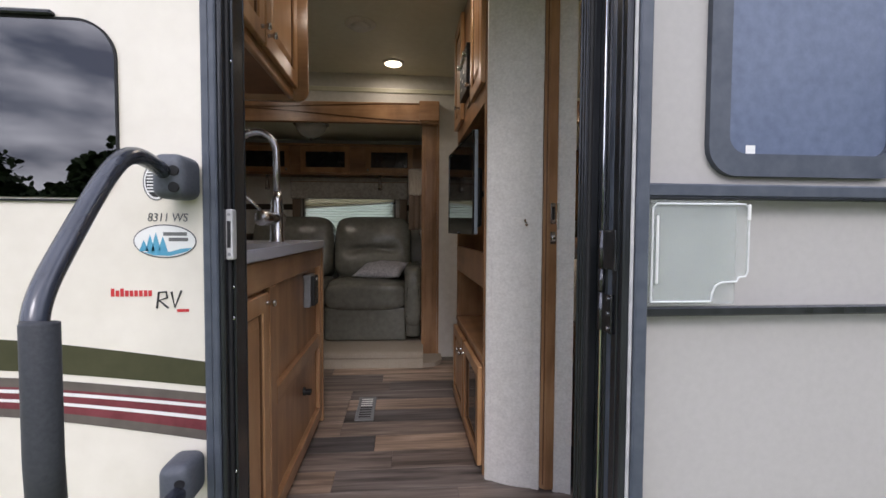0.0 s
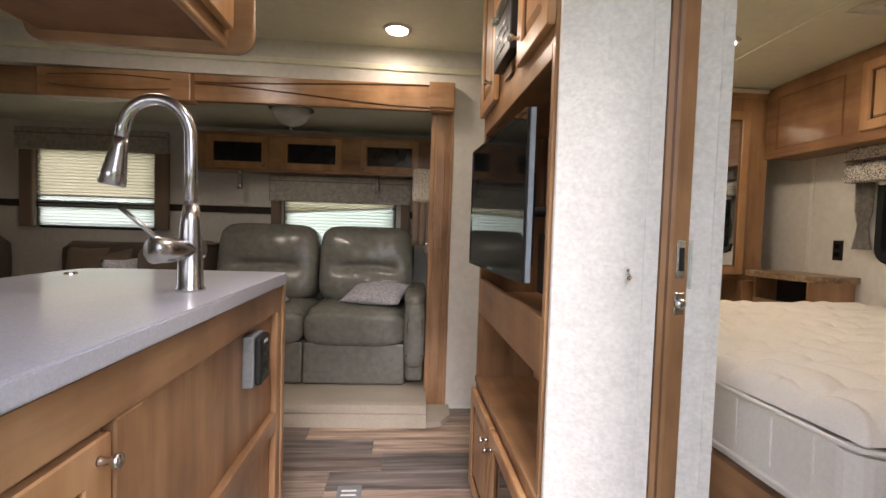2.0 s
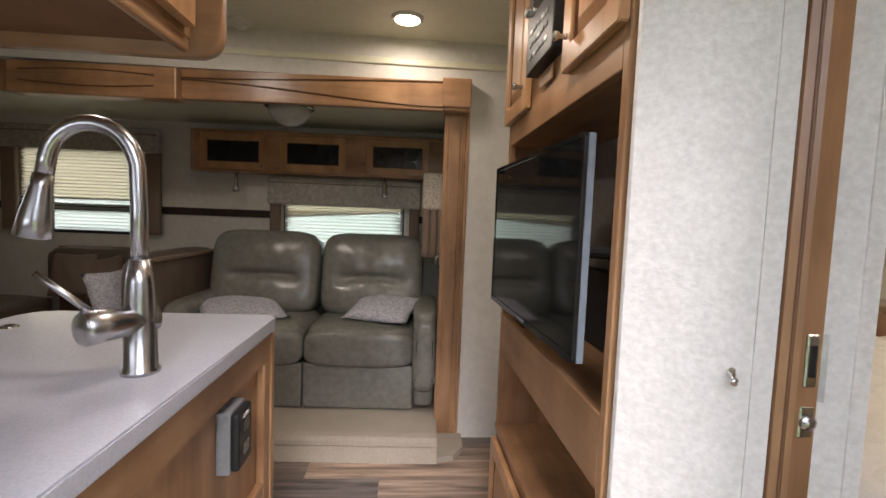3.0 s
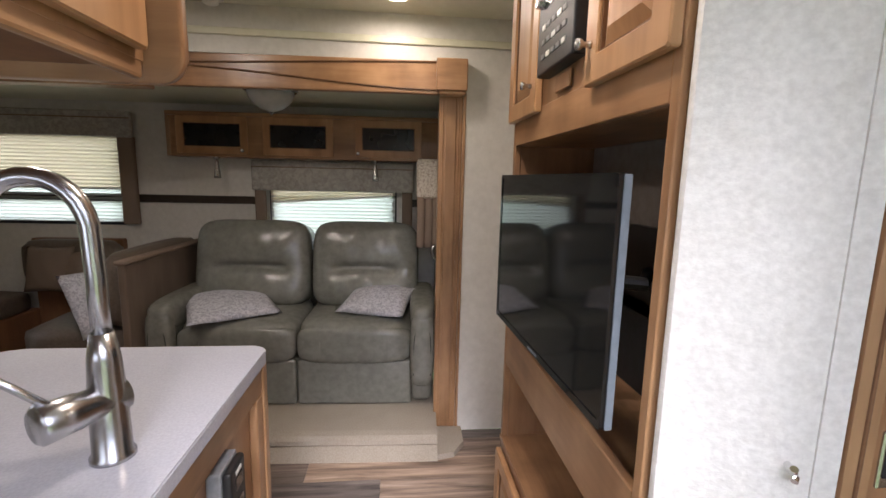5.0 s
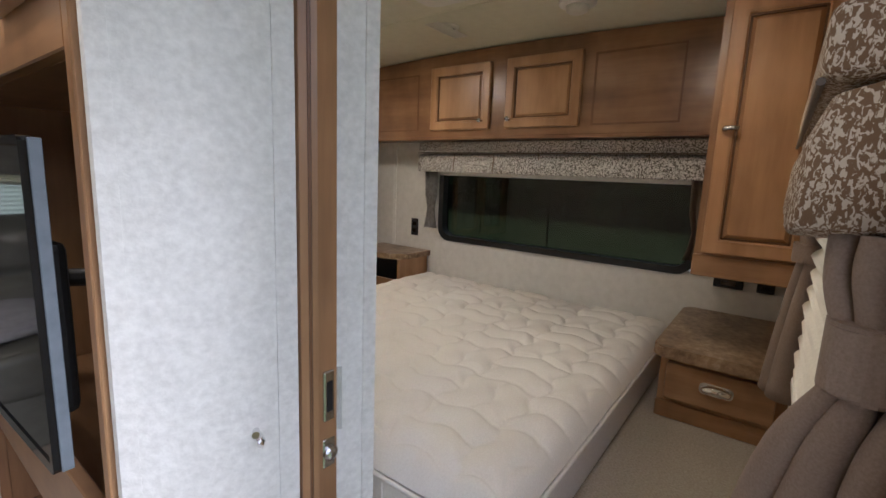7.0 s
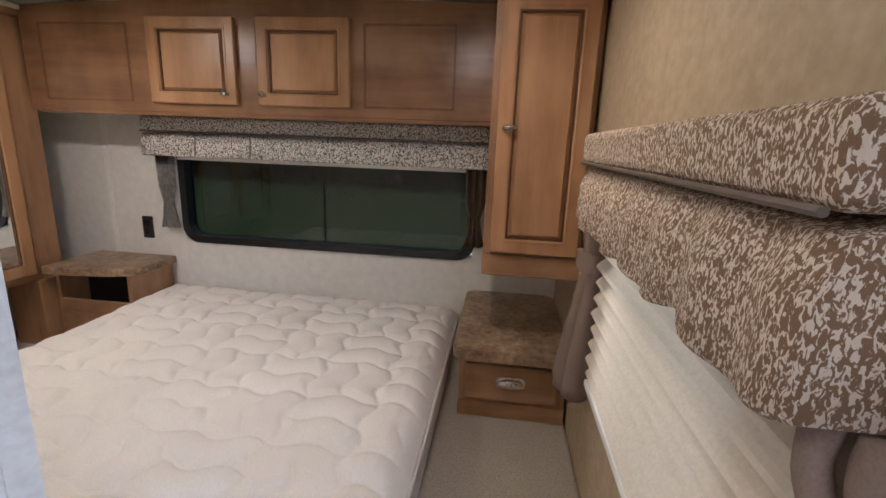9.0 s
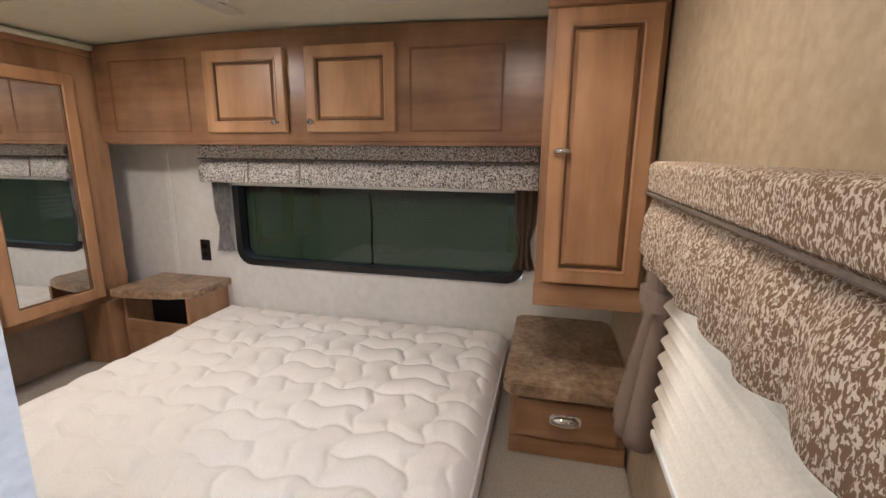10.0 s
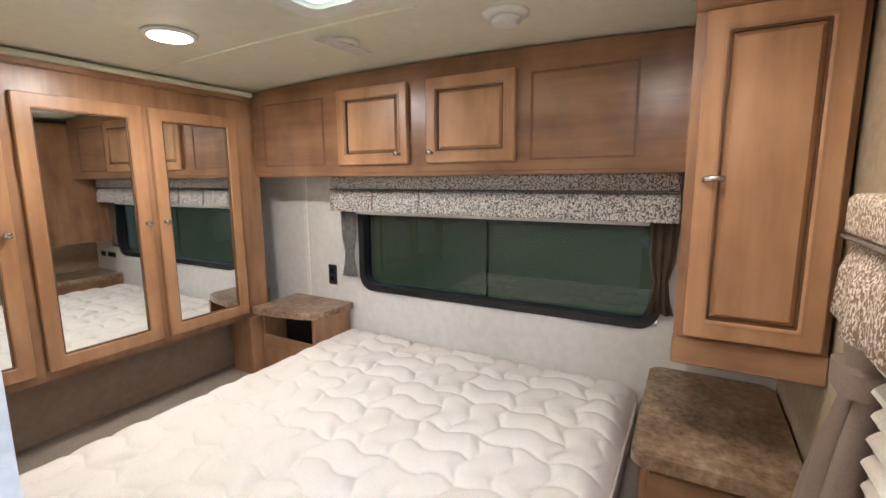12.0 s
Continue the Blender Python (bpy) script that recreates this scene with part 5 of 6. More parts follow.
# wall cabinet over the island
uc = thing("wall_cabinet", (-0.3, 0.5, 1.47), "honey brown upper kitchen cabinet with raised-panel doors", "cabinet")
part("body", B(-0.52, 0.055, 1.51, -0.075, 0.941, 2.095), wood_z, uc)
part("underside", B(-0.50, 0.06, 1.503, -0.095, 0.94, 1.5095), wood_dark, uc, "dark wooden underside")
part("front_rail", B(-0.094, 0.055, 1.484, -0.076, 0.941, 1.518, 0.006, 2), wood_y, uc, "light rail under the doors")
part("rail_moulding", sweep(bmesh.new(), [(-0.098, 0.06, 1.500), (-0.098, 0.94, 1.500)], 0.006, 8), wood_y, uc)
mEnd = face_matrix((0, 0.972, 0), "+y")
ebm = prism(bmesh.new(), [(0.022, 2.095)] + [(0.060 - 0.038 * math.cos(radians(a)), 1.520 - 0.038 * math.sin(radians(a))) for a in range(0, 91, 15)] + [(0.50 + 0.038 * math.sin(radians(a)), 1.520 - 0.038 * math.cos(radians(a))) for a in range(0, 91, 15)] + [(0.538, 2.095)], -0.031, 0.0, mEnd)
bmesh.ops.bevel(ebm, geom=[q for q in ebm.edges if abs(q.verts[0].co.y - q.verts[1].co.y) < 1e-5], offset=0.006, segments=2, affect="EDGES")
part("end_panel", ebm, wood_x, uc, "end panel with rounded lower corners", True)
mU = face_matrix((-0.075, 0, 0), "+x")
panel_door(mU, 0.10, 1.522, 0.49, 2.07, uc, wood_z, wood_y, 0.055, 0.02, None, (0.455, 1.56), label="raised-panel cabinet door")
panel_door(mU, 0.505, 1.522, 0.92, 2.07, uc, wood_z, wood_y, 0.055, 0.02, None, (0.52, 1.56), label="raised-panel cabinet door")
pk = thing("puck_light", (-0.28, 0.50, 1.49), "small white round light under the kitchen cabinet", "lamp")
part("body", lathe(bmesh.new(), (-0.28, 0.50, 1.503), (0, 0, -1), [(0, 0.036), (0.010, 0.035), (0.014, 0.026)], 20), white_plastic, pk, "", True)

# ---- entertainment cabinet ----
en = thing("entertainment_cabinet", (0.83, 1.2, 0.0), "honey brown tall cabinet with television niche and open shelf", "cabinet")
EX, EY0, EY1, EB = 0.675, 0.759, 1.615, 0.943
part("side_far", B(EX + 0.004, EY1 - 0.018, 0.0, EB, EY1, 2.095), wood_z, en)
part("side_near", B(EX + 0.02, EY0 + 0.002, 0.0, EB, EY0 + 0.018, 2.095), wood_z, en)
part("back", B(EB, EY0, 0.0, EB + 0.012, EY1, 2.095), wood_z, en)
part("niche_lining", B(EB - 0.008, EY0 + 0.019, 0.821, EB - 0.0005, EY1 - 0.019, 1.451), niche_grey, en, "grey-brown lining of the television niche")
part("media_panel", B(EB - 0.03, EY0 + 0.02, 0.822, EB - 0.001, EY1 - 0.02, 1.06, 0.003), niche_black, en, "black lower back panel")
part("stile", B(EX, EY0, 0.0, EX + 0.02, EY0 + 0.022, 2.095, 0.002), wood_z, en)
part("stile", B(EX, EY1 - 0.022, 0.45, EX + 0.02, EY1, 2.095, 0.002), wood_z, en)
part("top_rail", B(EX, EY0 + 0.022, 1.452, EX + 0.02, EY1 - 0.022, 1.535, 0.002), wood_y, en)
part("mid_rail", B(EX, EY0 + 0.022, 0.735, EX + 0.02, EY1 - 0.022, 0.872, 0.002), wood_y, en)
part("niche_floor", B(EX + 0.02, EY0 + 0.018, 0.80, EB, EY1 - 0.018, 0.82), wood_y, en)
part("niche_top", B(EX + 0.02, EY0 + 0.018, 1.452, EB, EY1 - 0.018, 1.472), wood_y, en)
part("shelf", B(EX - 0.004, EY0 + 0.004, 0.448, EB, EY1 - 0.001, 0.470, 0.003), wood_y, en)
part("shelf_back_rail", B(EB - 0.03, EY0 + 0.02, 0.47, EB, EY1 - 0.02, 0.60, 0.002), wood_y, en)
part("upper_front", B(EX + 0.002, EY0 + 0.022, 1.535, EX + 0.018, EY1 - 0.022, 2.095), wood_z, en)
part("lower_front", B(EX + 0.002, EY0 + 0.02, 0.0, EX + 0.018, EY1 - 0.004, 0.448), wood_z, en)
mE = face_matrix((EX, 0, 0), "-x")
panel_door(mE, -1.618, 1.520, -1.342, 2.06, en, wood_z, wood_y, 0.050, 0.02, None, (-1.382, 1.590), label="raised-panel cabinet door")
panel_door(mE, -1.035, 1.520, -0.762, 2.06, en, wood_z, wood_y, 0.050, 0.02, None, (-1.010, 1.590), label="raised-panel cabinet door")
panel_door(mE, -1.60, 0.03, -1.21, 0.425, en, wood_z, wood_y, 0.050, 0.02, None, (-1.235, 0.375), label="raised-panel cabinet door")
panel_door(mE, -1.19, 0.03, -0.775, 0.425, en, wood_z, wood_y, 0.045, 0.02, black_gloss, (-1.165, 0.375), label="cabinet door with a dark speaker panel")
st = thing("car_stereo", (0.66, 1.19, 1.59), "black built-in stereo with silver knobs and small print", "stereo")
part("case", B(0.645, 1.075, 1.592, 0.70, 1.305, 1.80, 0.004, 2), black_plastic, st)
part("display", B(0.6435, 1.12, 1.735, 0.6455, 1.26, 1.775, 0.001), black_gloss, st)
for y in (1.10, 1.28):
    part("dial", lathe(bmesh.new(), (0.645, y, 1.755), (-1, 0, 0), [(0, 0.014), (0.014, 0.013), (0.016, 0.009)], 16), steel, st)
for r in range(3):
    for k in range(5):
        y = 1.115 + 0.033 * k
        part("button", B(0.6425, y, 1.625 + 0.032 * r, 0.6455, y + 0.022, 1.637 + 0.032 * r, 0.001), grey_plastic if (r + k) % 3 else decal_white, st)
sw = thing("switch_plate", (0.672, 1.19, 1.545), "small brown switch plate under the stereo", "switch")
part("plate", B(0.668, 1.14, 1.545, 0.6745, 1.23, 1.583, 0.002), wood_y, sw)

# television on a swing arm
tv = thing("television", (0.70, 1.16, 0.95), "black flat-screen television swung out on a wall arm", "television")
A, C = Vector((0.640, 0.830, 0)), Vector((0.612, 1.480, 0))
ax_u = (C - A).normalized()
out_n = Vector((-ax_u.y, ax_u.x, 0))
out_n = out_n if out_n.x < 0 else -out_n
mT = Matrix((-ax_u, Vector((0, 0, 1)), out_n)).transposed().to_4x4()
mT.translation = C
TW, T0, T1 = (C - A).length, 0.944, 1.360
part("back_shell", box(bmesh.new(), 0.004, T0 + 0.004, -0.020, TW - 0.004, T1 - 0.004, -0.006, 0.004, 2, mT), black_plastic, tv)
part("screen", box(bmesh.new(), 0.010, T0 + 0.014, -0.006, TW - 0.010, T1 - 0.010, 0.0, 0, 1, mT), black_gloss, tv, "glossy dark screen")
part("bezel", loop_ring(bmesh.new(), rounded(0, T0, TW, T1, 0.006, 2), rounded(0.010, T0 + 0.014, TW - 0.010, T1 - 0.010, 0.002, 2), -0.010, 0.002, mT), black_gloss, tv)
part("silver_edge", box(bmesh.new(), TW - 0.0005, T0 + 0.002, -0.019, TW + 0.003, T1 - 0.002, -0.006, 0.001, 1, mT), silver_edge, tv, "silver-grey side edge")
part("rear_box", box(bmesh.new(), 0.16, T0 + 0.03, -0.060, TW - 0.09, T0 + 0.28, -0.020, 0.012, 2, mT), black_plastic, tv)
part("mount_plate", B(EB - 0.03, 1.08, 1.02, EB, 1.30, 1.24, 0.003), black_plastic, tv)
part("arm", sweep(bmesh.new(), [(EB - 0.03, 1.19, 1.13), (0.84, 1.08, 1.13), (0.70, 1.16, 1.13)], 0.016, 10), black_plastic, tv)
part("brand_plate", box(bmesh.new(), TW / 2 - 0.03, T0 + 0.004, 0.002, TW / 2 + 0.03, T0 + 0.010, 0.003, 0, 1, mT), silver_edge, tv)

# ---- partition fittings ----
slab = thing("pocket_door", (0.89, 0.68, 0.0), "honey brown sliding door edge beside the partition", "door")
part("edge", prism(bmesh.new(), [(0.870, 0.668), (0.866, 0.640), (0.882, 0.624), (0.911, 0.622), (0.912, 0.69), (0.872, 0.70)], 0.012, 2.06, Matrix.Identity(4)), wood_z, slab)
part("groove", sweep(bmesh.new(), [(0.8745, 0.6305, 0.03), (0.8745, 0.6305, 2.05)], 0.0025, 6), wood_dark, slab)
ltc = part("latch", B(0.888, 0.6195, 0.985, 0.906, 0.628, 1.060, 0.002), steel, slab, "nickel latch")
part("latch_mouth", B(0.892, 0.6180, 1.000, 0.902, 0.6205, 1.045, 0.001), gasket, ltc)
part("flap", prism(bmesh.new(), [(0.904, 0.627), (0.9065, 0.629), (0.9185, 0.619), (0.9165, 0.617)], 0.965, 1.060, Matrix.Identity(4)), milky_plastic, slab, "clear plastic guard")
part("lock", lathe(bmesh.new(), (0.899, 0.6225, 0.935), (-0.1, -1, 0), [(0, 0.011), (0.005, 0.011), (0.008, 0.008), (0.010, 0.004)], 16), steel, slab, "nickel lock")
part("lock_plate", B(0.888, 0.6215, 0.912, 0.909, 0.6300, 0.958, 0.002), steel, slab)
hk = thing("wall_hook", (0.815, 0.66, 0.98), "small chrome hook screwed to the pale partition", "hook")
part("plate", lathe(bmesh.new(), (0.815, 0.674, 0.990), (-0.45, -0.9, 0), [(0, 0.010), (0.003, 0.010), (0.004, 0.005)], 14), chrome, hk)
part("prong", sweep(bmesh.new(), curve_pts([(0.814, 0.671, 0.992), (0.808, 0.655, 0.991), (0.802, 0.645, 0.994), (0.797, 0.640, 1.002)], 4), 0.0048, 8), chrome, hk)
part("prong", sweep(bmesh.new(), curve_pts([(0.814, 0.671, 0.988), (0.812, 0.652, 0.984), (0.806, 0.646, 0.980)], 4), 0.0045, 8), chrome, hk)

# ---- ceiling fittings ----
def downlight(x, y, z):
    d = thing("ceiling_light", (x, y, z), "small lit round recessed ceiling light with white rim; two are added", "lamp", "ceiling lights")
    part("rim", lathe(bmesh.new(), (x, y, z), (0, 0, -1), [(0, 0.074), (0.006, 0.072), (0.010, 0.060)], 28), white_plastic, d, "", True)
    part("lens", lathe(bmesh.new(), (x, y, z - 0.008), (0, 0, -1), [(0, 0.058), (0.005, 0.055), (0.0075, 0.03)], 28), lamp_glow, d, "glowing lens", True)


# the second and third are added fittings for the unseen fill lamps
for x, y, z in ((0.30, 2.18, CEIL), (0.36, 0.95, CEIL), (-0.70, 1.60, CEIL), (1.71, 1.665, 1.914), (1.56, 0.46, 1.906)):
    downlight(x, y, z)


def vent_disc(name, x, y, z, r, label, cat, slats):
    d = thing(name, (x, y, z), label, cat)
    part("rim", lathe(bmesh.new(), (x, y, z), (0, 0, -1), [(0, r), (0.008, r * 0.97), (0.014, r * 0.75)], 28), white_plastic, d, "", True)
    if slats:
        part("throat", lathe(bmesh.new(), (x, y, z - 0.0135), (0, 0, -1), [(0, r * 0.72), (0.001, r * 0.72)], 24), gasket, d)
        for k in range(-3, 4):
            w = math.sqrt(max(0.01, (r * 0.7) ** 2 - (k * r * 0.2) ** 2))
            part("slat", B(x - w, y + k * r * 0.2 - 0.003, z - 0.0175, x + w, y + k * r * 0.2 + 0.002, z - 0.0145), white_plastic, d)
    else:
        part("cap", lathe(bmesh.new(), (x, y, z - 0.012), (0, 0, -1), [(0, r * 0.62), (0.016, r * 0.58), (0.022, r * 0.4)], 24), white_plastic, d, "", True)


vent_disc("ceiling_vent", 2.035, 1.300, 1.9195, 0.048, "round slatted air vent in the bedroom ceiling", "vent", True)
vent_disc("smoke_detector", 2.045, 0.770, 1.916, 0.062, "round white smoke detector on the bedroom ceiling", "detector", False)
vent_disc("ceiling_vent", 0.13, 1.62, CEIL, 0.085, "round white air vent on the living space ceiling", "vent", False)
vent_disc("smoke_detector", -0.50, 2.345, CEIL, 0.055, "round white detector near the slide-out", "detector", False)
hv = thing("roof_hatch", (1.57, 1.0, 1.9), "white square roof hatch frame in the bedroom ceiling", "hatch")
mh = Matrix.Translation((0, 0, 1.895))
part("frame", loop_ring(bmesh.new(), rounded(1.40, 0.79, 1.80, 1.19, 0.04), rounded(1.45, 0.84, 1.75, 1.14, 0.03), 0.0, 0.03, mh), white_plastic, hv)
part("cover", B(1.44, 0.81, 1.906, 1.76, 1.17, 1.911), day_shade_mat, hv, "daylit white cover")

# floor register
rg = thing("floor_register", (0.17, 1.46, 0.0), "grey metal floor register with pale vent slots", "register")
part("plate", B(0.122, 1.305, 0.0, 0.218, 1.62, 0.006, 0.002), grey_plastic, rg)
for k in range(9):
    y = 1.335 + 0.030 * k
    part("slot", B(0.140, y, 0.0055, 0.200, y + 0.010, 0.0072), gasket if k < 5 else decal_white, rg)


# ---- bedroom ----
bd = thing("mattress", (1.85, 1.11, 0.545), "bare cream quilted mattress on a low base", "mattress")
MX0, MX1, MY0, MY1, MZ = 1.122, 2.555, 0.448, 1.772, 0.765


def quilt(x, y):
    """Height of the quilted top: basket weave of paired wavy pillows, stitched along their edges."""
    c = 0.196
    wx = x + 0.0125 * math.sin(2 * math.pi * y / (c * 0.74) + 0.4) + 0.004 * math.sin(2 * math.pi * y / 0.41)
    wy = y + 0.0125 * math.sin(2 * math.pi * x / (c * 0.74) + 1.3)
    i, j = math.floor(wx / c), math.floor(wy / c)
    u, v = wx / c - i, wy / c - j
    long_u, long_v = (u, v) if (i + j) % 2 else (v, u)
    d_side = min(long_u, abs(long_u - 0.5), 1 - long_u) * c
    d_end = min(long_v, 1 - long_v) * c
    k = 0.55 if (i + j) % 2 else 0.40
    swell = (min(1.0, d_side / 0.048) * (2 - min(1.0, d_side / 0.048))) ** k * min(1.0, d_end / 0.026) ** 0.45
    return 0.0235 * swell * (1.0 if (i + j) % 2 else 0.80)


bm = bmesh.new()
NX, NY = 300, 280
vs = []
for i in range(NX + 1):
    for j in range(NY + 1):
        x, y = MX0 + (MX1 - MX0) * i / NX, MY0 + (MY1 - MY0) * j / NY
        e = min(x - MX0, MX1 - x, y - MY0, MY1 - y)
        drop = 0.038 * max(0.0, 1 - e / 0.05) ** 2
        sag = 0.006 * noise.noise(Vector((x * 2.2, y * 2.2, 0)))
        vs.append(bm.verts.new((x, y, MZ + 0.001 - drop + quilt(x, y) * min(1, e / 0.07) + sag)))
for i in range(NX):
    for j in range(NY):
        a = i * (NY + 1) + j
        bm.faces.new((vs[a], vs[a + NY + 1], vs[a + NY + 2], vs[a + 1]))
part("quilted_top", bm, mattress_mat, bd, "", True)
bm = bmesh.new()
prism(bm, rounded(MX0, MY0, MX1, MY1, 0.05, 6), 0.560, MZ - 0.044, Matrix.Identity(4))
es = [e for e in bm.edges if abs(e.verts[0].co.z - e.verts[1].co.z) < 1e-5]
bmesh.ops.bevel(bm, geom=es, offset=0.014, segments=3, affect="EDGES")
part("border", bm, mattress_side, bd)
for z in (MZ - 0.046, 0.575):
    rm = [(u, v, z) for u, v in rounded(MX0 - 0.002, MY0 - 0.002, MX1, MY1 + 0.002, 0.05, 6)]
    part("piping", sweep(bmesh.new(), rm + rm[:1], 0.0055, 8, False), mattress_mat, bd, "", True)
for k in range(13):
    y = MY0 + 0.09 + 0.095 * k
    part("stitch", sweep(bmesh.new(), [(MX0 - 0.0012, y, 0.60), (MX0 - 0.0012, y + 0.004, MZ - 0.06)], 0.0018, 5), mattress_mat, bd)
part("base", B(1.146, 0.474, 0.546, 2.55, 1.765, 0.561, 0.004), base_shade, bd, "bed base with blue-grey shade in its colour")

# overhead cabinets along the window wall
ob = thing("bedroom_overhead_cabinet", (2.45, 1.2, 1.515), "honey brown overhead cabinet with two small doors", "cabinet")
CX = 2.350
bm = bmesh.new()
top = [(2.145 - 1.805 * k / 14, BCEIL - 0.037 * ((2.145 - 1.805 * k / 14 - 1.2) / 1.2) ** 2 - 0.006) for k in range(15)]
mC = face_matrix((0, 0, 0), "-x")
prism(bm, [(-y, z) for y, z in top] + [(-0.34, 1.515), (-2.145, 1.515)], -2.555, -CX, mC)
part("body", bm, wood_body, ob)
mCf = face_matrix((CX, 0, 0), "-x")
panel_door(mCf, -1.610, 1.554, -1.270, 1.850, ob, wood_door, wood_y, 0.042, 0.020, None, (-1.305, 1.590), label="small raised-panel door", slope=0.009)
panel_door(mCf, -1.186, 1.554, -0.846, 1.850, ob, wood_door, wood_y, 0.042, 0.020, None, (-1.160, 1.590), label="small raised-panel door", slope=0.009)
# dark outlines paint the shaded edges of two recessed panels
for u0, u1 in ((-2.07, -1.70), (-0.80, -0.476)):
    g = 0.008
    part("panel_line", loop_ring(bmesh.new(), [(u0, 1.555), (u1, 1.555), (u1, 1.833), (u0, 1.833)], [(u0 + g, 1.555 + g), (u1 - g, 1.555 + g), (u1 - g, 1.833 - g), (u0 + g, 1.833 - g)], -0.002, 0.002, mCf), wood_dark, ob)
part("bottom_edge", B(CX - 0.004, 0.342, 1.508, CX + 0.02, 2.108, 1.524, 0.003), wood_body, ob)

# tall cabinet above the bedside drawer
tc_ = thing("tall_wall_cabinet", (2.25, 0.2, 1.07), "tall narrow honey brown wall cabinet with one door", "cabinet")
part("body", B(2.030, 0.058, 1.075, 2.555, 0.338, 1.868), wood_z, tc_)
part("foot_rail", B(2.022, 0.056, 1.070, 2.034, 0.340, 1.135, 0.003), wood_y, tc_)
part("head_rail", B(2.018, 0.054, 1.835, 2.034, 0.342, 1.872, 0.004), wood_y, tc_)
mTc = face_matrix((2.028, 0, 0), "-x")
panel_door(mTc, -0.318, 1.142, -0.072, 1.830, tc_, wood_z, wood_y, 0.042, 0.020, None, None, label="tall raised-panel door", slope=0.011)
part("pull", sweep(bmesh.new(), curve_pts([(2.008, 0.300, 1.490), (1.990, 0.296, 1.492), (1.986, 0.280, 1.493), (1.992, 0.266, 1.492)], 5), 0.0065, 10), steel, tc_, "brushed nickel pull", True)
for y, w in ((0.272, 0.05), (0.152, 0.028)):
    o2 = thing("wall_socket", (2.555, y, 0.96), "small black socket plate above the bedside top", "outlet", "bedside sockets")
    part("plate", B(2.549, y - w, 0.944, 2.5595, y + w, 0.980, 0.003), black_plastic, o2)
    part("slot", B(2.5475, y - w * 0.5, 0.955, 2.5495, y + w * 0.5, 0.970), black_gloss, o2)

# bedside cabinets
ns = thing("bedside_cabinet", (2.27, 0.24, 0.605), "brown bedside cabinet with one drawer and mottled top", "nightstand")
part("body", B(2.016, 0.062, 0.606, 2.555, 0.388, 0.808), wood_z, ns)
part("plinth", B(2.010, 0.060, 0.606, 2.018, 0.390, 0.660, 0.002), wood_y, ns)
bm = bmesh.new()
prism(bm, rounded(1.982, 0.058, 2.556, 0.410, 0.03, 5), 0.808, 0.844, Matrix.Identity(4))
es = [e for e in bm.edges if abs(e.verts[0].co.z - e.verts[1].co.z) < 1e-5]
bmesh.ops.bevel(bm, geom=es, offset=0.006, segments=2, affect="EDGES")
part("top", bm, marble_top, ns, "mottled brown laminate top")
dr = part("drawer", B(1.997, 0.088, 0.676, 2.017, 0.368, 0.792, 0.004, 2), wood_y, ns, "drawer front")
cup = cushion(bmesh.new(), (1.995, 0.230, 0.738), (0.044, 0.080, 0.034), 0.9, 14)
bmesh.ops.bisect_plane(cup, geom=cup.verts[:] + cup.edges[:] + cup.faces[:], plane_co=(1.995, 0.23, 0.728), plane_no=(0, 0, -1), clear_outer=True)
bmesh.ops.solidify(cup, geom=cup.faces[:], thickness=0.002)
part("cup_pull", cup, chrome, dr, "chrome cup pull", True)
part("pull_plate", prism(bmesh.new(), rounded(-0.274, 0.722, -0.186, 0.758, 0.014, 4), 0.0, 0.003, face_matrix((1.997, 0, 0), "-x")), chrome, dr, "chrome pull plate")
n2 = thing("bedside_cabinet", (2.42, 1.9, 0.545), "brown bedside cabinet with open niche and mottled top", "nightstand")
part("body", B(2.31, 1.776, 0.546, 2.555, 2.12, 0.685), wood_z, n2)
part("side", B(2.31, 1.776, 0.685, 2.555, 1.790, 0.868), wood_z, n2)
part("side", B(2.31, 2.105, 0.685, 2.555, 2.12, 0.868), wood_z, n2)
part("niche_back", B(2.44, 1.79, 0.685, 2.455, 2.105, 0.868), black_plastic, n2)
part("rail", B(2.305, 1.790, 0.685, 2.32, 2.105, 0.75), wood_y, n2)
bm = bmesh.new()
prism(bm, [(2.556, 2.14), (2.556, 1.755), (2.36, 1.755), (2.31, 1.79), (2.285, 1.86), (2.262, 2.0), (2.262, 2.125)], 0.868, 0.898, Matrix.Identity(4))
part("top", bm, marble_top, n2, "mottled brown laminate top")
wp = thing("bedside_post", (2.31, 2.19, 0.545), "brown wooden post under the wardrobe", "post")
part("post", B(2.262, 2.145, 0.546, 2.36, 2.30, 0.835, 0.004), wood_z, wp)
ow = thing("wall_outlet", (2.555, 1.88, 0.98), "black wall outlet plate beside the window", "outlet")
part("plate", B(2.551, 1.853, 0.975, 2.5595, 1.905, 1.075, 0.003), black_plastic, ow)
for z in (1.005, 1.045):
    part("socket", B(2.549, 1.865, z - 0.012, 2.552, 1.893, z + 0.012, 0.002), black_gloss, ow)

# mirrored wardrobe
wr = thing("mirrored_wardrobe", (1.7, 2.25, 0.84), "honey brown wall wardrobe with three mirrored doors", "wardrobe")
part("body", B(0.99, 2.165, 0.835, 2.385, 2.36, 1.885), wood_z, wr)
mWd = face_matrix((0, 2.165, 0), "-y")
for u0, u1, kn in ((1.085, 1.455, 1.432), (1.490, 1.862, 1.842), (1.890, 2.262, 1.910)):
    panel_door(mWd, u0, 0.866, u1, 1.772, wr, wood_z, wood_x, 0.046, 0.020, mirror_mat, (kn, 1.335), label="mirrored door")
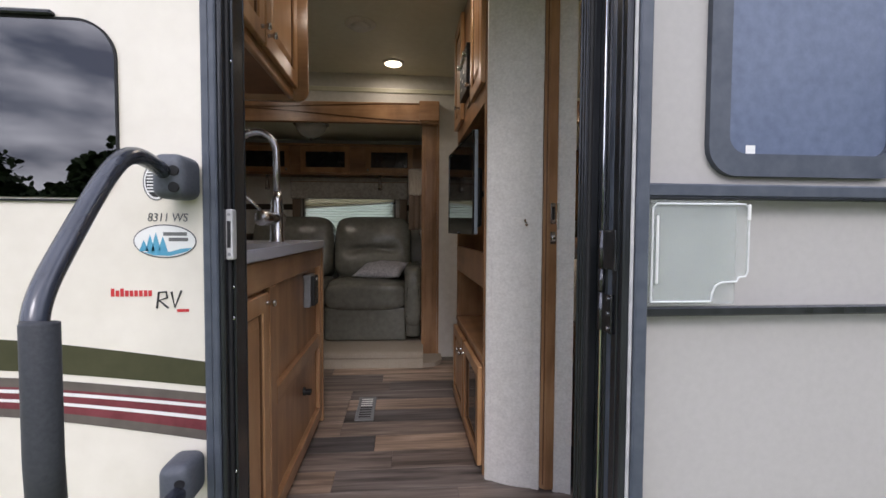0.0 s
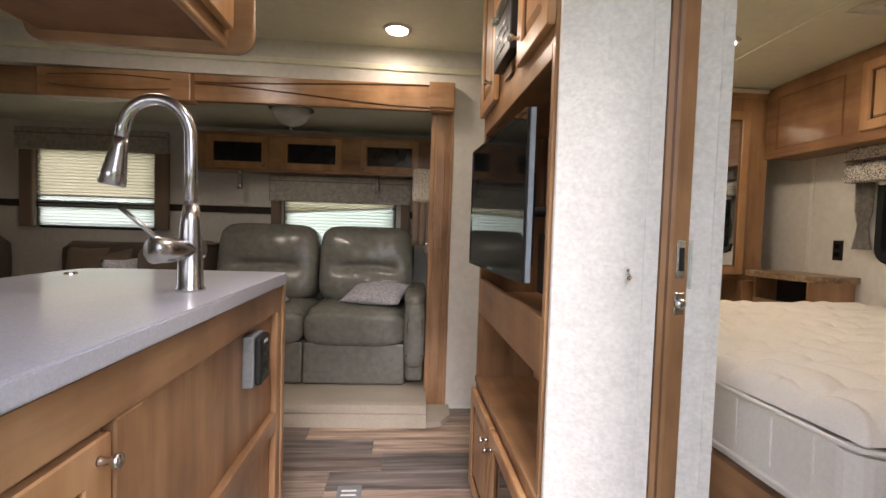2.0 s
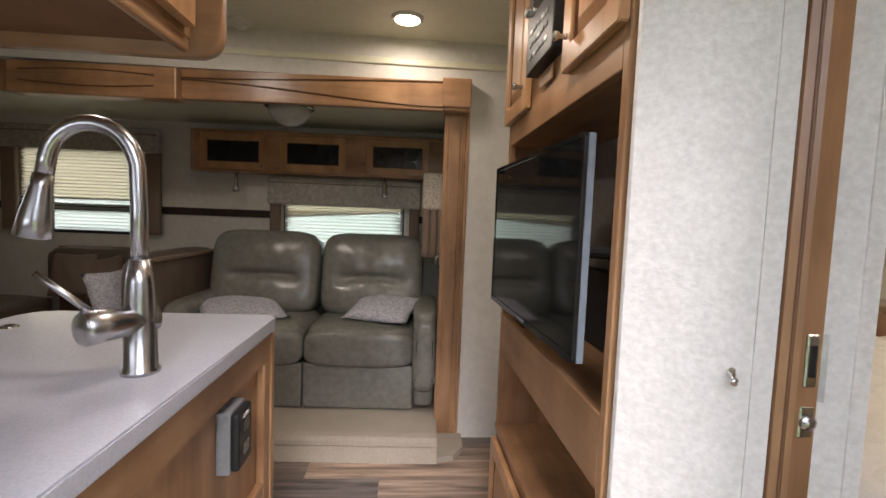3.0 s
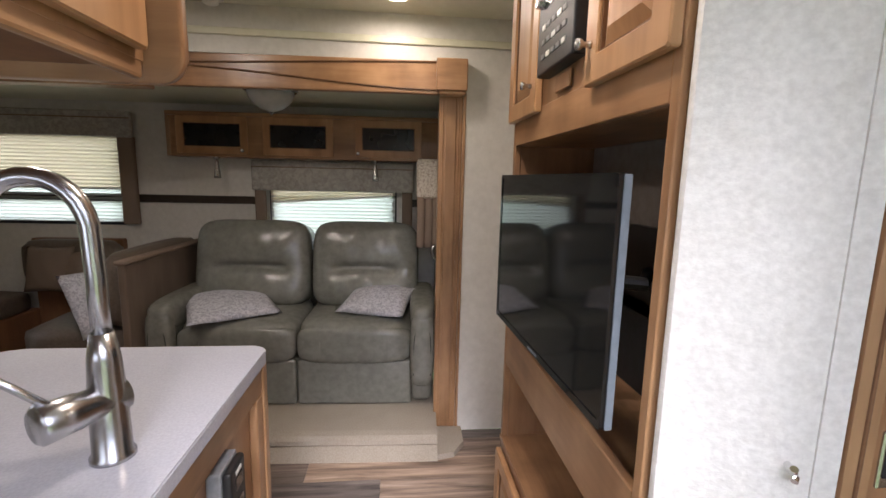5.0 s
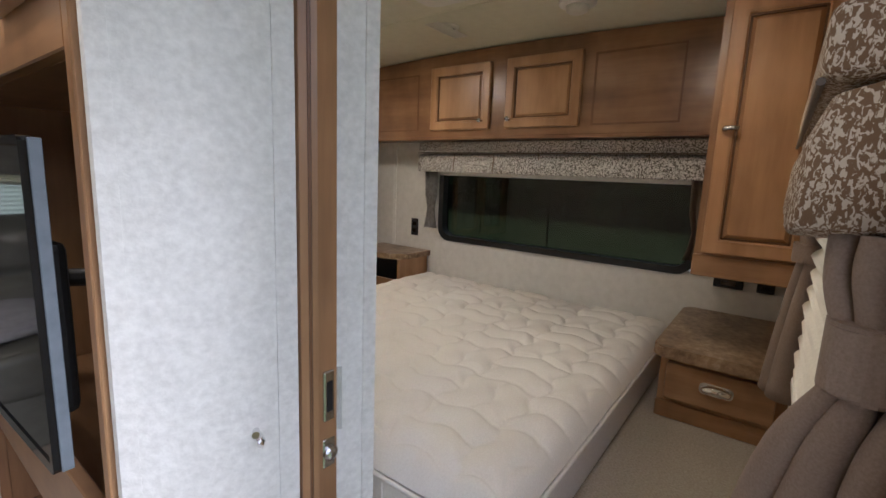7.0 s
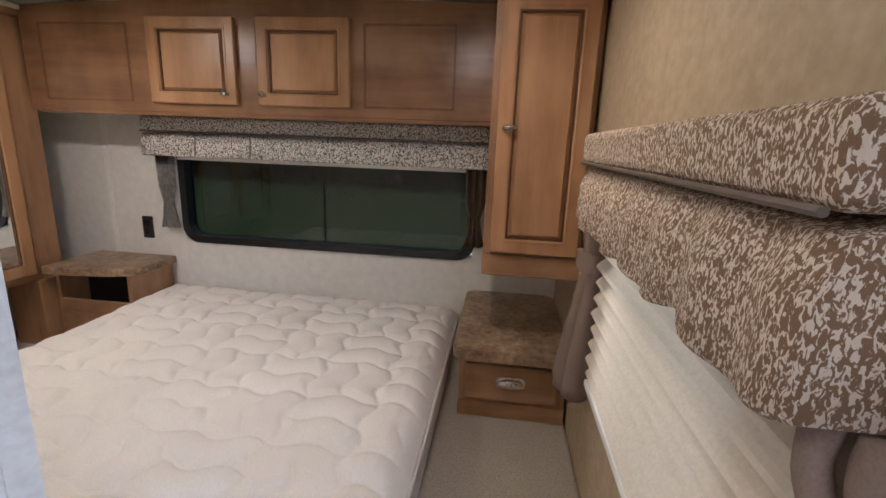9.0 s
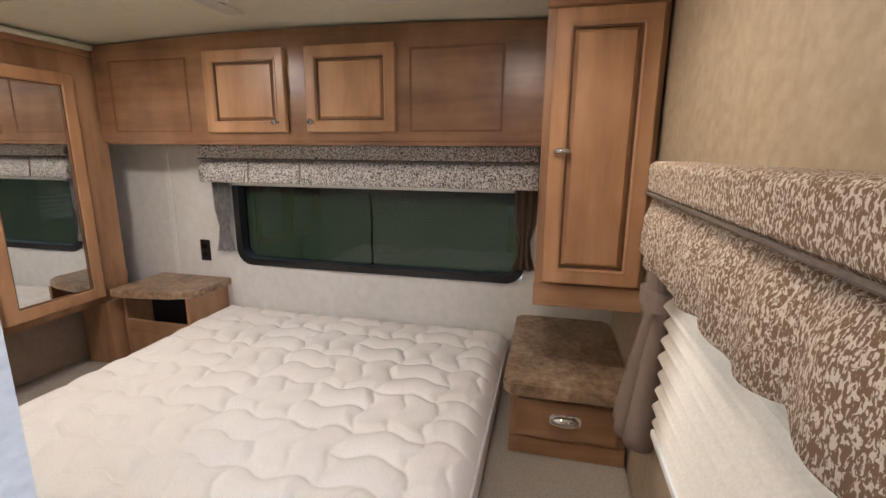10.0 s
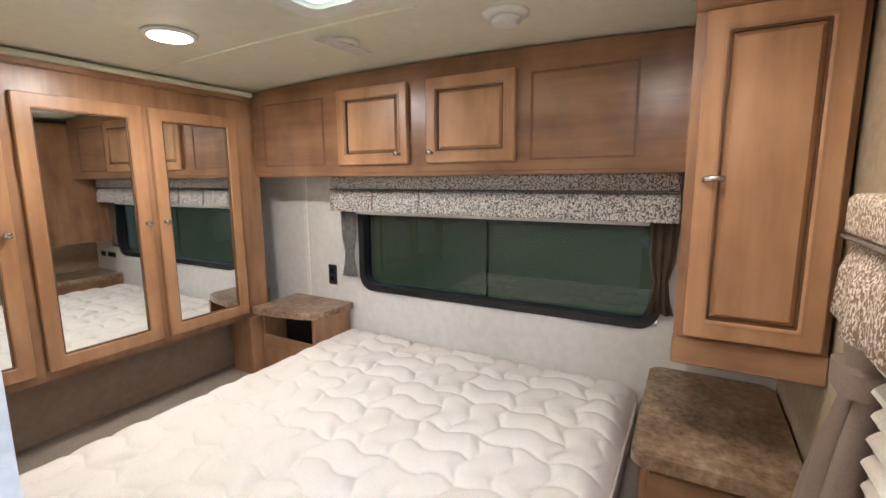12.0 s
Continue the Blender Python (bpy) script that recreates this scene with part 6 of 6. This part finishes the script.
part("top_trim", B(0.99, 2.148, 1.852, 2.37, 2.168, 1.885, 0.005, 2), wood_x, wr)
structure("trim_wardrobe_cove", B(0.99, 2.128, 1.872, 2.35, 2.15, 1.892, 0.006, 2), ceiling_mat, "cream cove strip above the wardrobe", "trim")

# bedroom front window
w4 = thing("window_4", (2.57, 1.05, 0.98), "wide dark green tinted window with black rounded frame", "window", kind="structure")
mF = face_matrix((WX0, 0, 0), "-x")
part("frame", loop_ring(bmesh.new(), rounded(-1.702, 0.970, -0.392, 1.43, 0.075, 8), rounded(-1.672, 1.000, -0.422, 1.40, 0.055, 8), -0.05, 0.010, mF), tin, w4, "black rounded frame")
part("pane", prism(bmesh.new(), rounded(-1.69, 0.985, -0.41, 1.42, 0.06, 8), -0.040, -0.034, mF), green_glass, w4, "dark green tinted glass")
part("mullion", B(2.603, 1.052, 0.99, 2.608, 1.062, 1.41), gasket, w4)
part("shade_pack", B(2.535, 0.44, 1.335, 2.558, 1.69, 1.362, 0.004, 2), white_plastic, w4, "raised white shade rail")


def padded_valance(name, x0, x1, y0, y1, z0, z1, along, material, label, scallop=0.0, n=48, split=0.32):
    """An upholstered valance box with piping and a softly scalloped lower part."""
    v = thing(name, ((x0 + x1) / 2, (y0 + y1) / 2, z0), label, "valance", "bedroom valances")
    zs = z1 - (z1 - z0) * split
    part("upper_board", B(x0, y0, zs, x1, y1, z1, 0.012, 3), material, v)
    bm = bmesh.new()
    rows = []
    for k in range(n + 1):
        t = k / n
        low = z0 - scallop * abs(math.sin(math.pi * t * 4)) ** 0.7
        bulge = 0.006 * math.sin(math.pi * t * 14)
        prof = [(-0.30, zs + 0.003), (0.3, zs - 0.002), (0.75, zs - (zs - low) * 0.10), (0.93, zs - (zs - low) * 0.4), (0.98, low + 0.004), (0.94, low), (-0.30, low)]
        row = []
        for f, z in prof:
            if along == "y":
                row.append(bm.verts.new((x1 - (x1 - x0) * (0.25 + f * 0.78) - bulge * f, y0 + (y1 - y0) * t, z)))
            else:
                row.append(bm.verts.new((x0 + (x1 - x0) * t, y0 + (y1 - y0) * (0.25 + f * 0.78) + bulge * f, z)))
        rows.append(row)
    for a, b in zip(rows, rows[1:]):
        for k in range(len(a)):
            j = (k + 1) % len(a)
            bm.faces.new((a[k], b[k], b[j], a[j]))
    bm.faces.new(rows[0])
    bm.faces.new(rows[-1][::-1])
    part("skirt", bm, material, v, "", True)
    if along == "y":
        p = [(x0 - 0.002, y0 + 0.003, zs), (x0 - 0.002, y1 - 0.003, zs)]
    else:
        p = [(x0 + 0.012, y1 - 0.001, zs), (x1 - 0.004, y1 - 0.001, zs)]
    part("piping", sweep(bmesh.new(), p, 0.0032, 8), brown_seat, v, "dark piping")
    for k in range(1, 6):
        t = k / 6
        if along == "y":
            yy = y0 + (y1 - y0) * t
            part("pleat", sweep(bmesh.new(), [(x0 + 0.010, yy, zs - 0.004), (x0 + 0.001, yy, z0 + 0.005)], 0.003, 6), brown_cloth, v)
    return v


padded_valance("window_valance", 2.468, 2.556, 0.352, 1.795, 1.352, 1.512, "y", print_fine, "grey and white printed valance over the front window", 0.0, 48, 0.38)
padded_valance("window_valance", 0.966, 1.690, 0.052, 0.138, 1.306, 1.474, "x", print_fabric, "brown and white printed valance over the side window", 0.014, 64, 0.34)


# side window of the bedroom with pleated blind and tied-back curtains
w5 = thing("window_5", (1.32, 0.05, 0.92), "bedroom side window behind a lowered cream pleated blind", "window", kind="structure")
mB = face_matrix((0, YI, 0), "+y")
part("frame", loop_ring(bmesh.new(), rounded(-1.64, 0.90, -1.10, 1.42, 0.05), rounded(-1.61, 0.93, -1.13, 1.39, 0.04), -0.045, 0.006, mB), tin, w5, "black frame")
pn = part("pane", B(1.12, 0.012, 0.92, 1.62, 0.018, 1.40), pale_glass, w5)
pn.visible_shadow = False
part("blind", lobed_blind(bmesh.new(), 1.02, 1.685, 0.945, 1.40, YI + 0.012), bed_blind_mat, w5, "cream pleated blind")
part("blind_rail", B(1.02, 0.056, 0.926, 1.685, 0.084, 0.944, 0.004, 2), white_plastic, w5)
cu = thing("tied_curtain", (0.96, 0.09, 0.62), "taupe brown curtain gathered by a wide tieback", "curtain", "bedroom curtains")
# each fold: hang point, neck under the tieback, and hem, with its radius there
folds = (((0.988, 0.105, 0.0105), (0.977, 0.097, 0.0085), (1.095, 0.150, 0.031)),
         ((0.968, 0.087, 0.0125), (0.966, 0.081, 0.0100), (1.040, 0.120, 0.029)),
         ((0.957, 0.062, 0.0115), (0.956, 0.059, 0.0095), (0.990, 0.080, 0.026)),
         ((1.004, 0.072, 0.0120), (0.990, 0.072, 0.0110), (1.120, 0.112, 0.026)),
         ((0.985, 0.066, 0.0100), (0.978, 0.068, 0.0100), (1.050, 0.080, 0.026)))
for (x0, y0, r0), (x1, y1, r1), (x2, y2, r2) in folds:
    line = [(x0, y0, 1.302), (x0, y0, 1.266), (x1, y1, 1.225), (x1, y1, 1.180), (x1 + (x2 - x1) * 0.30, y1 + (y2 - y1) * 0.35, 1.10), (x1 + (x2 - x1) * 0.72, y1 + (y2 - y1) * 0.75, 0.93), (x2, y2, 0.75), (x2, y2, 0.625)]
    rad = [r0, r0, r1, r1, r1 * 0.5 + r2 * 0.5, r2 * 0.9, r2, r2 * 1.05]
    pts = curve_pts(line, 5)
    radii = [(rad[min(k // 5, 7)] + (rad[min(k // 5 + 1, 7)] - rad[min(k // 5, 7)]) * (k % 5) / 5) * (1 + 0.05 * math.sin(k * 0.9 + x0 * 90)) for k in range(len(pts))]
    part("fold", sweep(bmesh.new(), pts, radii, 14), brown_cloth, cu, "", True)
bm = bmesh.new()
prism(bm, rounded(0.944, 0.0515, 1.004, 0.109, 0.024, 5), 1.180, 1.236, Matrix.Identity(4))
es = [e for e in bm.edges if abs(e.verts[0].co.z - e.verts[1].co.z) < 1e-5]
bmesh.ops.bevel(bm, geom=es, offset=0.003, segments=2, affect="EDGES")
part("tieback", bm, brown_cloth, cu, "wide taupe tieback")
for k in range(3):
    part("lining_edge", B(0.942, 0.0515 + 0.0022 * k, 1.176 + 0.004 * k, 0.9455, 0.0530 + 0.0022 * k, 1.236 - 0.003 * k), decal_white, cu, "frayed white lining edge")
c2 = thing("tied_curtain", (1.70, 0.09, 0.84), "taupe brown curtain panel beside the pleated blind", "curtain", "bedroom curtains")
gathers = (((1.702, 0.084, 0.019), (1.712, 0.079, 0.014), (1.738, 0.092, 0.032)), ((1.738, 0.092, 0.021), (1.732, 0.090, 0.016), (1.782, 0.104, 0.034)),
           ((1.772, 0.084, 0.019), (1.752, 0.080, 0.014), (1.832, 0.100, 0.034)), ((1.790, 0.074, 0.014), (1.764, 0.074, 0.011), (1.874, 0.090, 0.027)))
for (x0, y0, r0), (x1, y1, r1), (x2, y2, r2) in gathers:
    pts = curve_pts([(x0, y0, 1.345), (x0, y0, 1.27), (x1, y1, 1.215), (x1, y1, 1.185), (x1 + (x2 - x1) * 0.4, y1 + (y2 - y1) * 0.4, 1.10), (x1 + (x2 - x1) * 0.75, y1 + (y2 - y1) * 0.75, 0.99), (x2, y2, 0.87)], 5)
    radii = [r0 + (r1 - r0) * min(1, (1.345 - q.z) / 0.13) if q.z > 1.185 else r1 + (r2 - r1) * (1.185 - q.z) / 0.315 for q in pts]
    part("fold", sweep(bmesh.new(), pts, radii, 14), brown_cloth, c2, "", True)
part("tieback", prism(bmesh.new(), rounded(1.684, 0.058, 1.784, 0.116, 0.026, 5), 1.185, 1.222, Matrix.Identity(4)), brown_cloth, c2)
for y, x in ((1.745, 2.545), (0.395, 2.545)):
    c3 = thing("side_drape", (x, y, 1.05), "short grey-brown gathered drape beside the front window", "curtain", "front window drapes")
    bm = bmesh.new()
    rows = []
    for z, w, d in ((1.36, 0.045, 0.010), (1.22, 0.040, 0.012), (1.15, 0.022, 0.010), (1.09, 0.030, 0.012), (1.035, 0.045, 0.012)):
        rows.append([bm.verts.new((x - 0.012 + d * math.sin(2 * math.pi * 3 * k / 24), y - w + 2 * w * k / 24, z)) for k in range(25)])
    for a, b in zip(rows, rows[1:]):
        for k in range(24):
            bm.faces.new((a[k], a[k + 1], b[k + 1], b[k]))
    bmesh.ops.solidify(bm, geom=bm.faces[:], thickness=0.003)
    part("cloth", bm, valance_grey if y > 1 else brown_cloth, c3, "", True)

# ---- outside: trees behind the walker and beyond the windows ----
def tree_row(name, spots, label):
    """A far strip of woods: trunks, and crowns of many small leaf clumps."""
    rnd = random.Random(7)
    trunks = bmesh.new()
    verts, faces = [], []
    for x, y, h in spots:
        sweep(trunks, [(x, y, GROUND - 0.2), (x + 0.2, y, GROUND + h * 0.5), (x, y, GROUND + h * 0.85)], [0.25, 0.16, 0.05], 6)
        for k in range(400):
            a, r = rnd.uniform(0, 6.28), rnd.random() ** 0.5
            zz = rnd.random()
            wide = h * 0.30 * (0.55 + 0.9 * math.sin(math.pi * min(1, zz * 0.9 + 0.12))) * (0.75 + 0.25 * math.sin(3 * a + x))
            c = Vector((x + wide * r * math.cos(a), y + wide * r * math.sin(a), GROUND + h * (0.12 + 0.88 * zz)))
            s = rnd.uniform(0.25, 0.6)
            q = Euler((rnd.uniform(-1.2, 1.2), rnd.uniform(-1.2, 1.2), rnd.uniform(0, 6.28))).to_matrix()
            b = len(verts)
            for u, v in ((-1, -0.4), (0, -0.8), (1, -0.3), (0.8, 0.5), (0, 0.9), (-0.9, 0.4)):
                verts.append(c + q @ Vector((u * s, v * s, 0.15 * s * (u * v))))
            faces.append((b, b + 1, b + 2, b + 3, b + 4, b + 5))
    me = bpy.data.meshes.new(name)
    me.from_pydata([tuple(v) for v in verts], [], faces)
    me.materials.append(leaf_mat)
    o = tagged(new(name, me), label, "woods", kind="stuff")
    tagged(obj_from(trunks, "woods_trunks", bark_mat), "grey-brown trunks in the far wood", "woods", kind="stuff")
    return o


rt = random.Random(3)
tree_row("woods", [(-70 + 2.6 * k + rt.uniform(-1, 1), -48 + rt.uniform(-5, 5), rt.uniform(5, 10)) for k in range(56)] + [(-70 + 1.7 * k + rt.uniform(-1, 1), -42 + rt.uniform(-2, 2), rt.uniform(3.2, 5.4)) for k in range(84)] + [(-60 + 1.05 * k + rt.uniform(-0.4, 0.4), -45 + rt.uniform(-1, 1), rt.uniform(4.4, 6.0)) for k in range(100)] + [(-45 + 1.1 * k, -38 + rt.uniform(-1, 1), rt.uniform(1.8, 3.2)) for k in range(60)], "dark green line of far trees across the grass")
rt = random.Random(5)
tree_row("woods", [(26 + rt.uniform(-3, 3), -30 + 2.4 * k, rt.uniform(8, 13)) for k in range(26)] + [(23 + rt.uniform(-1, 1), -22 + 1.0 * k, rt.uniform(4.0, 6.5)) for k in range(46)], "dark green line of far trees beyond the bedroom window")

# ---- floor planks, laid across the walkway ----
plank_mesh = {}


def plank(x0, x1, y0, y1):
    key = (round(x1 - x0, 3), round(y1 - y0, 3))
    if key not in plank_mesh:
        bm = box(bmesh.new(), 0, 0, -0.006, x1 - x0, y1 - y0, 0.0, 0.0007)
        me = bpy.data.meshes.new("plank")
        bm.to_mesh(me)
        bm.free()
        me.materials.append(plank_mat)
        plank_mesh[key] = me
    o = new("plank", plank_mesh[key])
    o.parent = floor_slab
    o.location = (x0, y0, 0.0)


rp = random.Random(11)
PW = 0.150
rows_n = int((YO - 0.06 - YI) / PW) + 1
for r in range(rows_n):
    y = YI + 0.04 + r * PW
    y1 = min(y + PW - 0.0012, YO - 0.002)
    x = -1.9 - rp.choice((0.0, 0.2, 0.45, 0.7, 0.85))
    while x < 0.99:
        L = rp.choice((0.62, 0.9, 0.9))
        plank(max(x, -2.4), min(x + L - 0.0012, 0.998), y, y1)
        x += L
